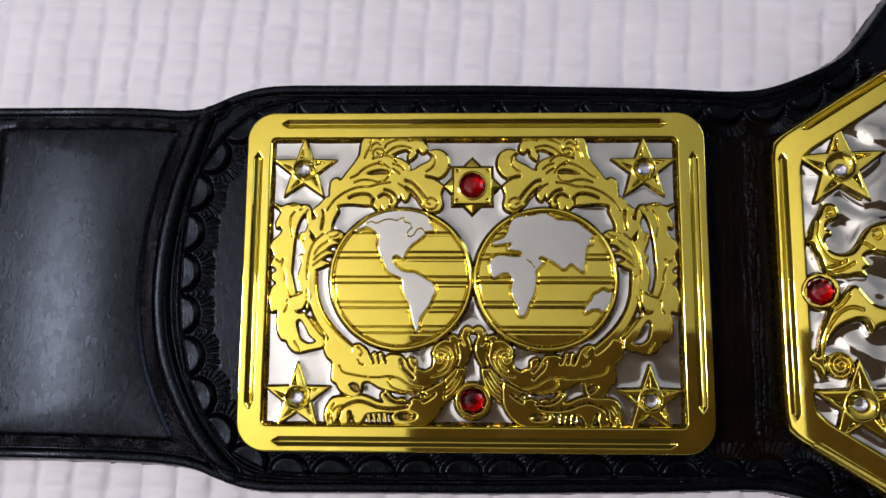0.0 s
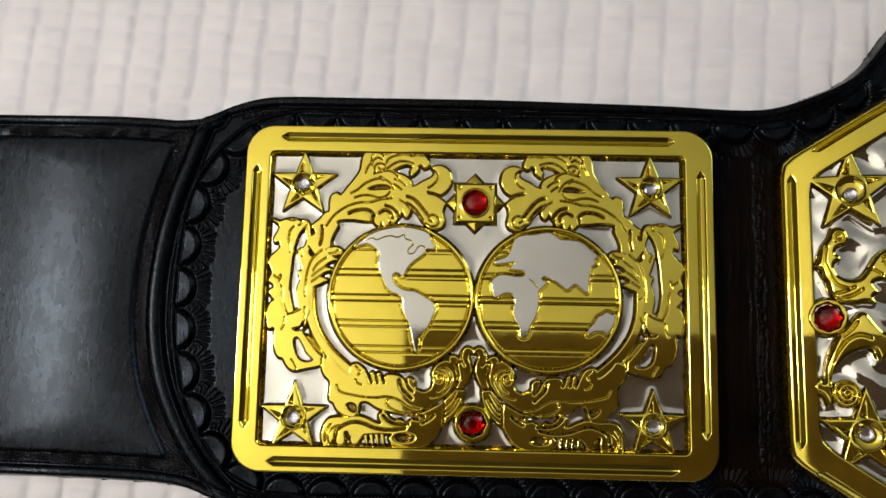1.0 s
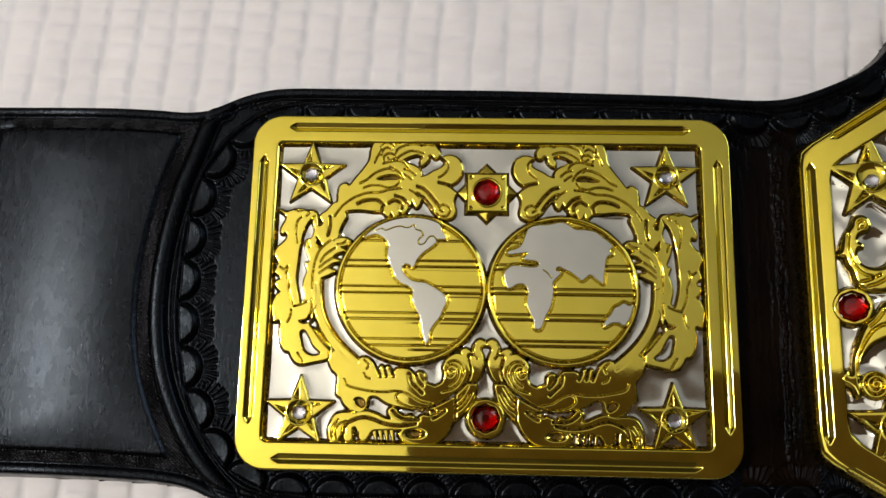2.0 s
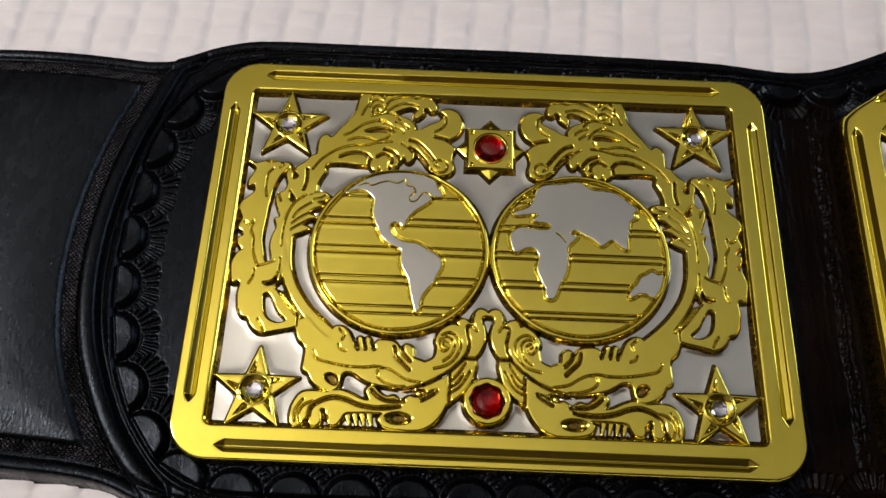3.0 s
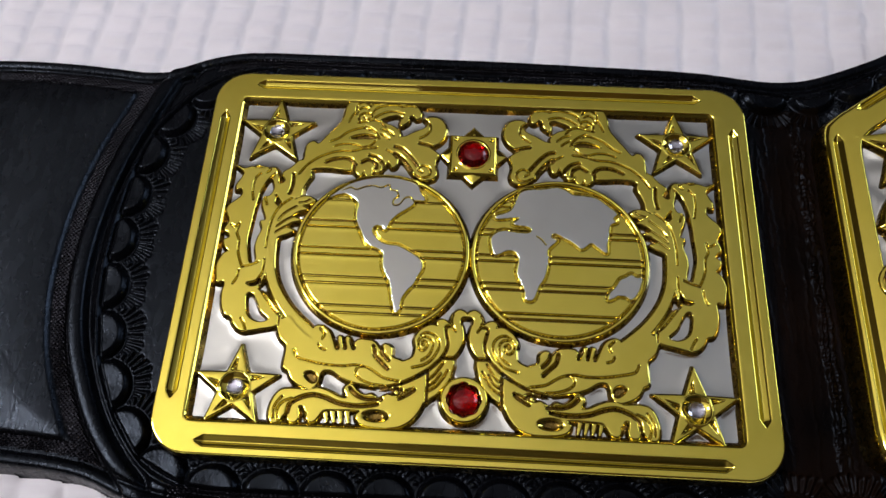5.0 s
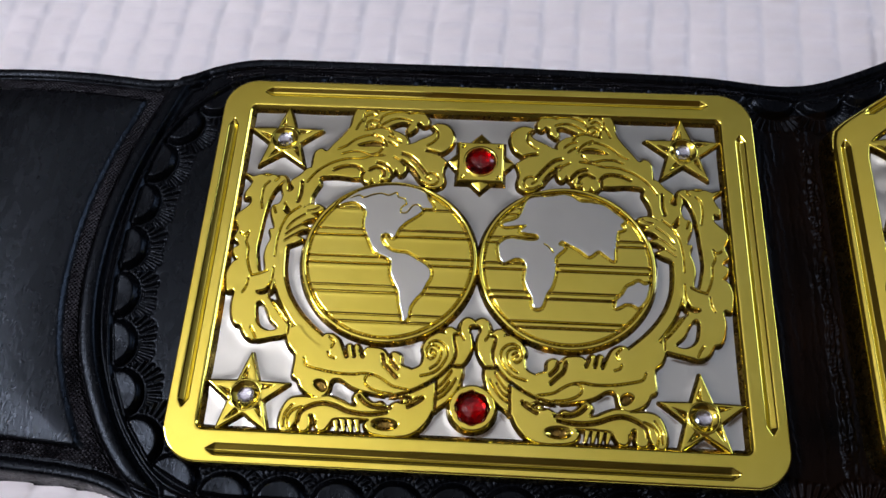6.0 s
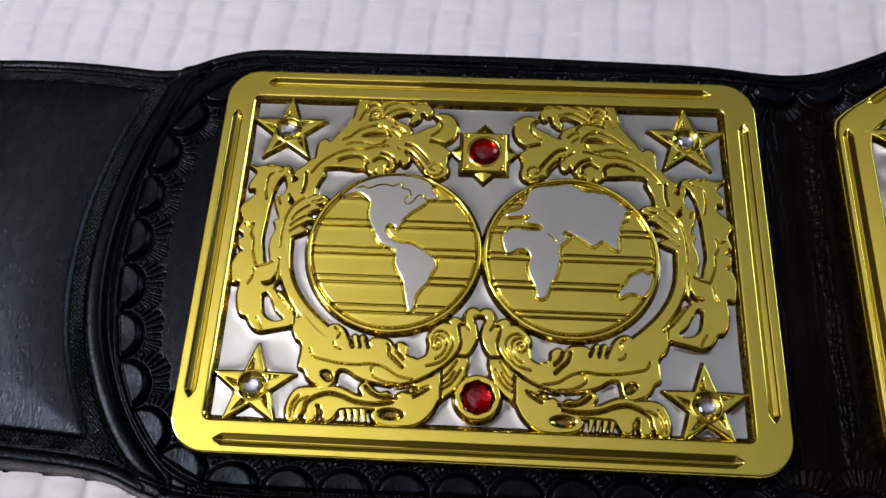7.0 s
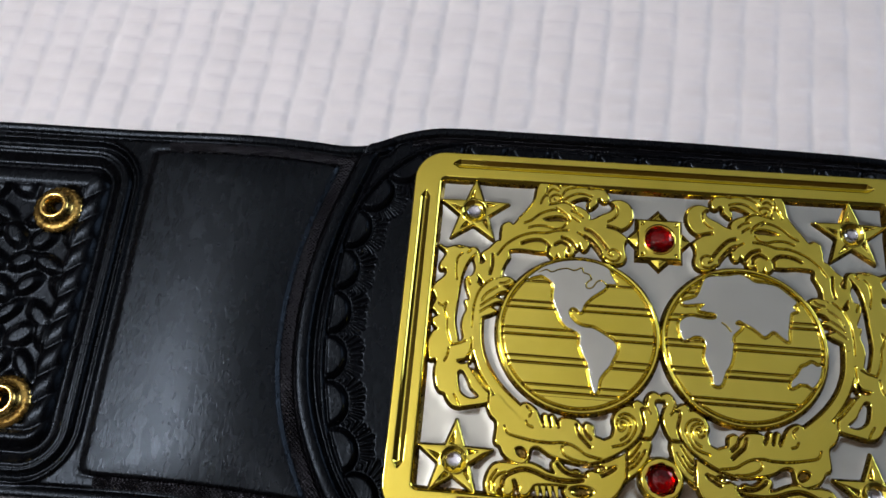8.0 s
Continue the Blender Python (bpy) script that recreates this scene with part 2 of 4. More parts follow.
            np.logical_and.at(least, edge, np.repeat(steep, 4))
            me.edges.foreach_set("use_edge_sharp", most != least)
        ob = new(name, me)
        if parent:
            ob.parent = parent
        if label:
            tagged(ob, label)
        return ob


def rounded_box(cx, cy, hx, hy, r):
    def sd(X, Y):
        qx, qy = np.abs(X - cx) - hx + r, np.abs(Y - cy) - hy + r
        return -(np.hypot(np.maximum(qx, 0), np.maximum(qy, 0)) + np.minimum(np.maximum(qx, qy), 0) - r)
    return sd


# ---- room ----
def room():
    wall = [("wall_west", (-1.86, -1.8, -0.75, 1.8)), ("wall_south", (-1.86, 1.86, -0.81, -0.75)), ("wall_north", (-1.86, 1.86, 1.8, 1.86))]
    for name, (x0, x1, y0, y1) in wall:
        tagged(part(name, block(x0, x1, y0, y1, FLOOR, CEILING), WALL), "dark brown wood panelled room wall", "wall", kind="structure")
    # the east wall has an opening for the added window
    east = bmesh.new()
    for y0, y1, z0, z1 in ((-0.75, 0.4, FLOOR, CEILING), (1.4, 1.8, FLOOR, CEILING), (0.4, 1.4, FLOOR, 0.0), (0.4, 1.4, 1.1, CEILING)):
        piece = block(1.8, 1.86, y0, y1, z0, z1)
        me = bpy.data.meshes.new("piece")
        piece.to_mesh(me)
        east.from_mesh(me)
        piece.free()
        bpy.data.meshes.remove(me)
    tagged(part("wall_east", east, WALL), "dark brown wood panelled wall with an added window opening", "wall", kind="structure")
    # unseen window, added to go with the fill lamp
    window = tagged(empty("fill_window", (1.83, 0.9, 0.0)), "unseen white framed window added for the cool fill light", "window", kind="structure")
    for y in (-0.48, 0.48):
        part("window_frame", block(-0.03, 0.03, y - 0.02, y + 0.02, 0, 1.1, 0.003), CEIL, window)
    for z in (0.02, 1.08):
        part("window_frame", block(-0.029, 0.029, -0.46, 0.46, z - 0.02, z + 0.02, 0.003), CEIL, window)
    tagged(part("floor", block(-1.86, 1.86, -0.81, 1.86, FLOOR - 0.05, FLOOR), BOARDS), "brown wooden floor of the room", "floor", kind="structure")
    tagged(part("ceiling", block(-1.86, 1.86, -0.81, 1.86, CEILING, CEILING + 0.05), CEIL), "plain white painted ceiling", "ceiling", kind="structure")


def spaced(*stretches):
    """Grid lines: (from, to, step), one stretch after the other."""
    return np.unique(np.round(np.concatenate([np.arange(a, b, s) for a, b, s in stretches] + [[stretches[-1][1]]]), 4))


def table():
    t = tagged(empty("table", (0, 0, FLOOR)), "dark wooden table under a white embossed cover", "table")
    part("tabletop", block(-0.7, 0.7, -0.42, 0.45, -0.035 - FLOOR, -0.0035 - FLOOR, 0.004), DARK_WOOD, t)
    for x in (-0.64, 0.64):
        for y in (-0.36, 0.39):
            part("leg", block(x - 0.03, x + 0.03, y - 0.03, y + 0.03, 0, -0.036 - FLOOR, 0.004), DARK_WOOD, t)
    c = Relief(spaced((-700, -300, 6), (-300, 170, 1.0), (170, 700, 6)), spaced((-420, -90, 6), (-90, -40, 1.0), (-40, 45, 6), (45, 230, 1.0), (230, 450, 6)), -3.5)
    # even columns of small flat pillows that lean a little against the belt
    rng = np.random.default_rng(7)
    jitter = rng.uniform(-1, 1, (400, 400, 4))
    u, v = (c.X - 0.075 * c.Y) / 10.0, (c.Y + 0.03 * c.X) / 5.6
    u, v = u + 0.02 * np.sin(v * 1.7 + u), v + 0.06 * np.sin(u * 2.3)
    v += 0.12 * jitter[np.floor(u).astype(int) % 400, 0, 0]
    iu, iv = np.floor(u).astype(int) % 400, np.floor(v).astype(int) % 400
    fu, fv = (u - np.floor(u)) * 2 - 1, (v - np.floor(v)) * 2 - 1
    j = jitter[iu, iv]
    pillow = (1 - fu**4) * (1 - 0.68 * fv**2)
    c.Z = -1.3 + 1.15 * pillow * (1 + 0.2 * j[..., 0]) + (0.5 + 0.2 * j[..., 1]) * fu * pillow + (0.2 + 0.12 * j[..., 2]) * fv * pillow
    dimple = np.exp(-(((np.abs(fu) - 1) / 0.10) ** 2) - ((fv - 0.2 + 0.3 * j[..., 3]) / 0.35) ** 2)
    c.Z -= 0.55 * dimple * (j[..., 1] > -0.3)
    tagged(c.mesh("table_cover", PAPER), "white quilted cover embossed in small pillows", "table cover")


def pendant_lamp():
    lamp = tagged(empty("pendant_lamp", GLOBE_AT), "lit opal globe lamp hanging from a dark cord", "lamp")
    bm = bmesh.new()
    bmesh.ops.create_uvsphere(bm, u_segments=24, v_segments=14, radius=GLOBE_RADIUS)
    part("globe_shade", bm, LAMP, lamp, "glowing white opal glass", True)
    for name, r, z0, z1 in (("cord", 0.004, GLOBE_RADIUS + 0.02, CEILING - GLOBE_AT[2] - 0.02), ("cap", 0.035, GLOBE_RADIUS - 0.012, GLOBE_RADIUS + 0.025), ("ceiling_rose", 0.05, CEILING - GLOBE_AT[2] - 0.025, CEILING - GLOBE_AT[2])):
        bm = bmesh.new()
        bmesh.ops.create_cone(bm, cap_ends=True, segments=20, radius1=r, radius2=r * 0.9, depth=z1 - z0)
        bmesh.ops.translate(bm, verts=bm.verts, vec=(0, 0, (z0 + z1) / 2))
        part(name, bm, BRASS if name != "cord" else DARK_WOOD, lamp)


# unseen board, added only so the polished plates reflect something dark
def reflection_board():
    shelf = tagged(empty("reflection_board", (0.38, -0.75, 0.75)), "unseen brown board added to darken reflections in the plates", "shelf")
    part("board", block(-0.449, 0.45, 0.0, 0.775, 0, 0.03, 0.002), REFLECTION_BROWN, shelf)
    for x in (-0.3, 0.3):
        part("bracket", block(x - 0.012, x + 0.012, 0.0, 0.5, 0.03, 0.07, 0.002), DARK_WOOD, shelf)


room()
table()
pendant_lamp()
reflection_board()

# ---- the belt ----
belt = tagged(empty("championship_belt"), "black tooled leather belt with ornate gold and silver plates", "belt")
TOP = 10.0
PLATE_X, PLATE_Y, PLATE_CX, PLATE_CY = 65.7, 48.2, 0.4, 1.35
CHAIN = [(112, 66), (100, 57.5), (90, 53), (80, 51.3), (70, 52.5), (40, 53), (0, 53), (-40, 53.5), (-51.5, 53.5), (-62, 51), (-70, 45.5), (-76.5, 37.5), (-80.8, 29), (-82.6, 17), (-83.4, 4), (-83.2, -8), (-81.5, -19), (-78.5, -30), (-73, -40), (-65.5, -48.3), (-55, -52.5), (-40, -53), (0, -52.7), (40, -52.5), (70, -52.3), (80, -51), (90, -52.5), (100, -57), (112, -66)]
ARC = [(-76.5, 53.5), (-79.8, 51.3), (-83.6, 40.4), (-87.3, 28.7), (-90, 15.6), (-91.2, 2.8), (-90.8, -9.9), (-88.4, -22.4), (-84.2, -33), (-79.2, -42.1), (-73.4, -49.4), (-69, -54)]
UPPER = [(-262, 30), (-250, 52.4), (-188, 54), (-140, 53.8), (-108, 53.8), (-95, 53.4), (-86, 52.9), (-78, 54), (-70, 57.4), (-62, 59.6), (-54, 60.2), (-44, 60.2), (-20, 60.1), (6, 60), (30, 59.5), (55, 58.9), (75.7, 58), (87, 59.2), (100, 64), (108.2, 68.6), (114.6, 75.3), (128, 92), (150, 106), (200, 112)]
LOWER = [(-262, -30), (-250, -50), (-188, -50.6), (-140, -50.4), (-108, -50.8), (-95, -51.2), (-86, -51.7), (-78, -53), (-70, -56), (-62, -58.2), (-54, -58.9), (-44, -58.9), (-20, -58.8), (6, -58.8), (30, -58.4), (55, -58), (75.7, -57.2), (87, -58.4), (100, -63), (108.2, -68), (114.6, -75), (128, -92), (150, -106), (200, -112)]


def along(pts, step, start=0.0):
    """Points at even steps along a line."""
    s = np.concatenate([[0], np.cumsum(np.hypot(*np.diff(pts, axis=0).T))])
    at = np.arange(start, s[-1], step)
    return np.stack([np.interp(at, s, pts[:, 0]), np.interp(at, s, pts[:, 1])], 1)


def settle(co):
    """The strap arches up beside its panel and sags between the two plates."""
    x = co[:, 0]
    lift = (3.2 * np.exp(-(((x + 118) / 24) ** 2)) - 3.0 * np.exp(-(((x - 76) / 14) ** 2))) * np.clip((co[:, 2] + 0.8) / 5, 0, 1)
    out = co.copy()
    out[:, 0] -= (co[:, 0] + 5) * lift / 232
    out[:, 1] -= (co[:, 1] + 18) * lift / 232
    out[:, 2] += lift
    return out


def leather():
    r = Relief(spaced((-262, -192, 1.4), (-192, -96, 0.34), (-96, -64, 0.2), (-64, 62, 0.4), (62, 116, 0.3), (116, 136, 0.3), (136, 150, 0.6), (150, 662, 4.0)), spaced((-114, -62, 1.5), (-62, 78, 0.3), (78, 98, 0.3), (98, 114, 1.5)), -0.8)
    up, low = curve(UPPER), curve(LOWER)
    up, low = np.vstack([up, up[::-1] * (-1, 1) + (400, 0)]), np.vstack([low, low[::-1] * (-1, 1) + (400, 0)])
    d = np.minimum(np.interp(r.xs, up[:, 0], up[:, 1])[:, None] - r.Y, r.Y - np.interp(r.xs, low[:, 0], low[:, 1])[:, None])
    d = np.minimum(d, np.minimum(r.X + 262, 662 - r.X))
    arc = curve(ARC)
    order = np.argsort(arc[:, 1])
    east = r.X - np.interp(r.ys, arc[order, 1], arc[order, 0])[None, :]   # distance beyond the arc, towards the plate
    w = r.window(arc, 14)
    east[w] = np.sign(east[w]) * r.distance(r.X[w], r.Y[w], arc)
    rng = np.random.default_rng(3)
    body = 5.0 + 0.9 * ease((east + 0.6) / 0.9) * (r.X < 480)
    # rounded edge, a bead along it and the line beside the bead
    Z = body - 0.55 * np.exp(-(((d - 4.1) / 0.5) ** 2)) + 0.25 * np.exp(-(((d - 2.2) / 1.0) ** 2))
    # stamped margin of the plain strap, sunk below its panel
    strap = (east < 0.2) & (r.X > -141.5)
    margin = ease((d - 4.3) / 0.5) * (1 - ease((d - 7.2) / 0.6)) * ease((r.X + 138) / 3)
    rim = ease((east + 4.6) / 0.6) * (1 - ease((east + 0.6) / 0.4)) * (d > 4.3)
    hem = ease((d - 3.4) / 0.4) * (1 - ease((d - 6.0) / 0.4)) * (east > 9) * (r.X < 66)
    stamped = np.where(strap, np.maximum(margin, rim), hem)
    Z -= 0.3 * stamped
    inner = -np.log(np.exp(-1.5 * np.clip(d - 7.4, -20, 60)) + np.exp(-1.5 * np.clip(-east - 4.6, -20, 60)) + np.exp(-1.5 * np.clip((r.X + 140.5) * 0.35, -20, 60))) / 1.5 + 0.1
    cushion = np.clip(inner / 13, 0, 1)
    Z += np.where(strap, 0.45 * ease(inner / 0.9) + 0.75 * (1 - (1 - cushion) ** 2.2) - 0.15 * np.exp(-((inner / 0.5) ** 2)), 0)
    # a round ridge between two grooves, the inner one deep, along the pad's end
    ridge = np.sqrt(np.clip(1 - ((east - 1.7) / 2.0) ** 2, 0, 1))
    Z += ease((d - 1.5) / 5) * (0.95 * ridge - 0.5 * np.exp(-(((east + 0.6) / 0.4) ** 2)) - 1.1 * np.exp(-(((east - 4.5) / 0.75) ** 2)))
    # scallops with fans of stamped lines
    cusps = along(curve(CHAIN, steps=12), 11.95, 1.1)
    domes, fans, edges, near = np.zeros_like(Z), np.zeros_like(Z), np.zeros_like(Z), np.full(Z.shape, 9.0)
    for a, b in zip(cusps[:-1], cusps[1:]):
        m, t = (a + b) / 2, (b - a) / np.hypot(*(b - a))
        n = np.array((-t[1], t[0]))
        w = r.window(np.array([m - 15, m + 15]), 0)
        u, v = (r.X[w] - m[0]) * t[0] + (r.Y[w] - m[1]) * t[1], (r.X[w] - m[0]) * n[0] + (r.Y[w] - m[1]) * n[1]
        rho, turn = np.hypot(u / 5.75, v / 5.0), np.arctan2(v / 5.0, u / 5.75)
        front = ease((v + 0.3) / 0.5)
        domes[w] = np.maximum(domes[w], front * 1.1 * ease((1.0 - rho) / 0.25) * (0.75 + 0.25 * rho))
        edges[w] = np.minimum(edges[w], -0.8 * front * np.exp(-(((rho - 1.07) / 0.09) ** 2)))
        fan = -0.8 * ease((rho - 1.05) / 0.08) * ease((1.95 + 0.08 * np.sin(turn * 9 + m[1]) - rho) / 0.15) * (0.5 + 0.5 * np.cos(turn * 36 + 0.5 * np.sin(turn * 7 + m[1]))) * (v > 0.9) * (v > 0.3 * np.abs(u))
        fans[w] = np.where(rho < near[w], fan, fans[w])
        near[w] = np.minimum(near[w], rho)
    Z += domes + np.where(domes > 0.02, 0, np.minimum(edges, fans))
    chain = curve(CHAIN, steps=8)
    side = (chain[:-1] + chain[1:]) / 2
    shift = np.diff(chain, axis=0)
    outer = side - np.stack([-shift[:, 1], shift[:, 0]], 1) / np.hypot(*shift.T)[:, None] * 1.1
    w = r.window(outer, 3)
    k = r.distance(r.X[w], r.Y[w], outer)
    Z[w] += 0.55 * np.exp(-((k / 0.4) ** 2))
    k = r.distance(r.X[w], r.Y[w], chain)
    Z[w] -= 0.5 * np.exp(-((k / 0.4) ** 2))
    # creases in the gap between the plates
    gap = ease((r.X - 63) / 6) * (1 - ease((r.X - 84) / 4)) * (np.abs(r.Y) < 48)
    crease = np.zeros_like(Z)
    for x in np.concatenate([rng.uniform(66, 84, 26), (78.6, 79.6, 80.7, 82.2)]):
        strong = 78.5 < x < 80.8
        y, half, lean, depth = (rng.uniform(-8, 8), 44, rng.uniform(-0.01, 0.01), 0.55) if strong else (rng.uniform(-40, 40), rng.uniform(8, 26), rng.uniform(-0.03, 0.03), rng.uniform(0.08, 0.22))
        line = x + lean * (r.ys - y) + 0.3 * np.sin(r.ys * rng.uniform(0.2, 0.5) + x) + 0.15 * np.sin(r.ys * 1.7 + x)
        crumb = 0.45 + 0.55 * np.sin(r.ys * rng.uniform(1.4, 2.6) + 2 * np.sin(r.ys * 0.6 + x)) ** 2
        crease += depth * np.exp(-(((r.X - line[None, :]) / 0.28) ** 2)) * (crumb * ease((half - np.abs(r.ys - y)) / 6))[None, :]
    Z += gap * crease
    # end panel: border ridges, a rope band and a basket of stamped seeds
    box = rounded_box(-205.4, 0.9, 64.0, 48.0, 15)(r.X, r.Y)
    end = r.X < -134
    Z += np.where(end, 0.7 * np.exp(-(((box - 0.9) / 0.6) ** 2)) - 0.9 * np.exp(-(((box - 2.3) / 0.7) ** 2)) + 0.7 * np.exp(-(((box - 4.8) / 1.5) ** 4)) - 0.3 * np.exp(-(((box - 4.6) / 0.3) ** 2)) - 1.1 * np.exp(-(((box - 8.4) / 1.3) ** 2)), 0)
    rope = np.exp(-(((box - 12.8) / 3.0) ** 4))
    Z += np.where(end, rope * (0.35 + 0.8 * np.abs(np.cos(r.Y * 0.44 + (box - 12) * 0.30)) ** 0.8), 0)
    seeds = np.zeros_like(Z)
    for k in range(13):
        for l in range(12):
            x, y, s = -255 + 8.2 * k + 4.1 * (l % 2), -38 + 7.0 * l, 1 if (k + l) % 2 else -1
            x, y, ang = x + rng.uniform(-1.3, 1.3), y + rng.uniform(-1.2, 1.2), s * rng.uniform(0.4, 1.2)
            w = r.window(np.array([(x, y)]), 8.5)
            u, v = (r.X[w] - x) * math.cos(ang) + (r.Y[w] - y) * math.sin(ang), (r.Y[w] - y) * math.cos(ang) - (r.X[w] - x) * math.sin(ang)
            seeds[w] = np.maximum(seeds[w], 1.5 * ease(1.5 - 1.5 * np.hypot(u / rng.uniform(5.2, 7.2), v / rng.uniform(2.7, 3.9))))
    Z += np.where(end & (box > 15.4), seeds - 0.7, 0)
    Z = -0.8 + (Z + 0.8) * np.sin(np.clip(d / 1.5, 0, 1) * math.pi / 2)
    r.Z = np.where(d <= 0, -0.8, Z)
    hidden = (np.abs(r.X) < PLATE_X - 3) & (np.abs(r.Y - PLATE_CY) < PLATE_Y - 3)
    return r.mesh("leather_strap", LEATHER, belt, "black leather with tooled scallops and stippled borders", keep=~hidden, bend=settle,
                  patch=((STAMPED, PANEL, CREASED), np.where(stamped > 0.5, 1, np.where(strap & (inner > 0), 2, np.where(gap > 0.5, 3, 0)))))


leather()


# ---- relief drawings, millimetres on the plate ----
HEAD = [(-42.2, 19.8), (-40.8, 25.1), (-40.3, 27.8), (-34.7, 29.5), (-28.4, 30.4), (-22.8, 30.5), (-21.6, 27.3), (-20.6, 25.4), (-21.5, 23.4), (-22.5, 24.1), (-22.1, 22.5), (-23.2, 21.8), (-24.4, 23.4), (-24.3, 21.5), (-25.4, 20.7), (-26.2, 22.1), (-26.8, 20.8), (-27.8, 21.4), (-28.7, 22.2), (-31.3, 22.3), (-34.4, 22.6), (-37.6, 22.4), (-38.8, 21.7), (-38.6, 20.3), (-39.5, 18.4), (-40.2, 16.4), (-40.5, 14.5), (-42.8, 13.9), (-44.6, 15.1), (-45.0, 17.6)]
CREST = [(-40.3, 26.7), (-40.5, 28.9), (-39.1, 29.9), (-37.8, 29.3), (-36.0, 31.6), (-34.0, 34.2), (-32.5, 36.8), (-32.1, 39.8), (-31.3, 41.7), (-29.7, 42.6), (-27.8, 42.8), (-26.0, 42.3), (-25.8, 41.1), (-24.2, 41.3), (-23.0, 42.0), (-21.1, 42.2), (-18.8, 42.4), (-16.4, 41.9), (-14.7, 41.0), (-13.5, 39.4), (-13.7, 37.9), (-14.6, 37.6), (-15.4, 38.5), (-16.5, 38.0), (-16.5, 36.9), (-17.4, 35.9), (-18.2, 35.4), (-18.4, 36.7), (-17.8, 37.8), (-19.1, 38.5), (-21.0, 38.1), (-22.5, 37.4), (-23.5, 36.6), (-21.9, 35.8), (-20.3, 35.2), (-18.8, 34.1), (-18.3, 32.8), (-18.7, 31.8), (-20.0, 31.5), (-22.0, 30.5), (-25.2, 28.8), (-31.4, 27.1), (-36.9, 26.1)]
COLUMN = [(-46.8, 21.4), (-46.1, 15.8), (-46.9, 7.9), (-46.8, 0.1), (-46, -6.1), (-47.1, -9.2), (-45, -10.7), (-42.5, -13.7), (-40.9, -15.5), (-41.4, -17.7), (-45.4, -18.8), (-48.5, -19.4), (-50.1, -18.9), (-51.2, -17.7), (-52, -16.2), (-53.3, -15.8), (-54.3, -14), (-54.8, -10.9), (-54.6, -8.6), (-55.2, -7.8), (-56.3, -8.2), (-56.8, -6.3), (-57.1, -4), (-56.7, -2.4), (-56, -1), (-55.1, -0.4), (-56.1, 0.7), (-56.5, 2.3), (-55.4, 3.1), (-55.8, 4.1), (-56.8, 5.1), (-56.1, 7.3), (-56.6, 8.8), (-57.2, 10.1), (-56.6, 11.7), (-55.4, 12.8), (-54.2, 14.4), (-54.6, 16), (-55.7, 15.7), (-55.9, 17.1), (-55.2, 18.5), (-54.6, 20.2), (-55.5, 21.3), (-56.6, 22.2), (-54.7, 21.6), (-51.9, 22.4), (-49.3, 22)]
TRUNK = [(-41.3, 24.5), (-43.6, 22.2), (-45.4, 20.6), (-44.5, 18.7), (-45.6, 17.7), (-47.2, 18.6), (-48.1, 17), (-46.4, 15), (-44.5, 12.6), (-45.4, 11.7), (-47.3, 13.5), (-48.4, 11.9), (-47.2, 9.8), (-47.4, 7.9), (-48.6, 7.5), (-48.4, 5), (-49.2, 3.1), (-49.1, -0.8), (-47.7, -3.4), (-46.5, -5.5), (-45.1, -3), (-45.9, 1.6), (-45.8, 6.3), (-44.3, 9.8), (-42.3, 12.4), (-41.1, 15.1), (-39.7, 18.7), (-38.9, 22.3)]
CLAW = [(-44.4, 3.5), (-42.4, 4.5), (-41, 5.5), (-42.8, 6.4), (-41.4, 7.7), (-39.6, 8.3), (-41.5, 9.2), (-40.3, 10.5), (-38.4, 11.2), (-39.7, 12.1), (-37.9, 12.6), (-37, 13.7), (-38.6, 14.6), (-40.8, 14.1), (-42.9, 12.2), (-45, 9.2), (-45.8, 6.3), (-45.9, 2.4), (-44.6, 1.7)]
RING = [(-42, 13), (-44.6, 9.2), (-45.6, 4.8), (-45.5, -0.7), (-44.7, -5.3), (-42.6, -10.1), (-39, -14.9), (-34.2, -19.4), (-29.8, -22.9)]
BODY = [(-40.9, -16.5), (-41.3, -18.3), (-40.4, -20.6), (-38.8, -22.5), (-38.9, -26.9), (-37.7, -27.9), (-36.7, -29.7), (-35, -30.9), (-32.6, -31.6), (-31.2, -30.5), (-30.5, -27.8), (-28.5, -27.4), (-25.9, -28.9), (-23.5, -29.7), (-20.5, -30.2), (-17.4, -30.5), (-13.6, -30.1), (-13, -25.3), (-15.7, -23.8), (-16.1, -21.7), (-17.5, -21), (-18.5, -22.1), (-19.8, -20.7), (-21, -20.3), (-23.5, -20.4), (-24.7, -22.2), (-25.2, -20.2), (-26, -19.8), (-26.4, -22.2), (-27, -20.1), (-27.7, -19.8), (-28.2, -22.3), (-28.9, -20.8), (-29.9, -18.7), (-31.3, -17.6), (-32.7, -17.5), (-33.4, -18.3), (-33.7, -20), (-35.1, -19.4), (-37.5, -17.3), (-38.7, -15.8)]
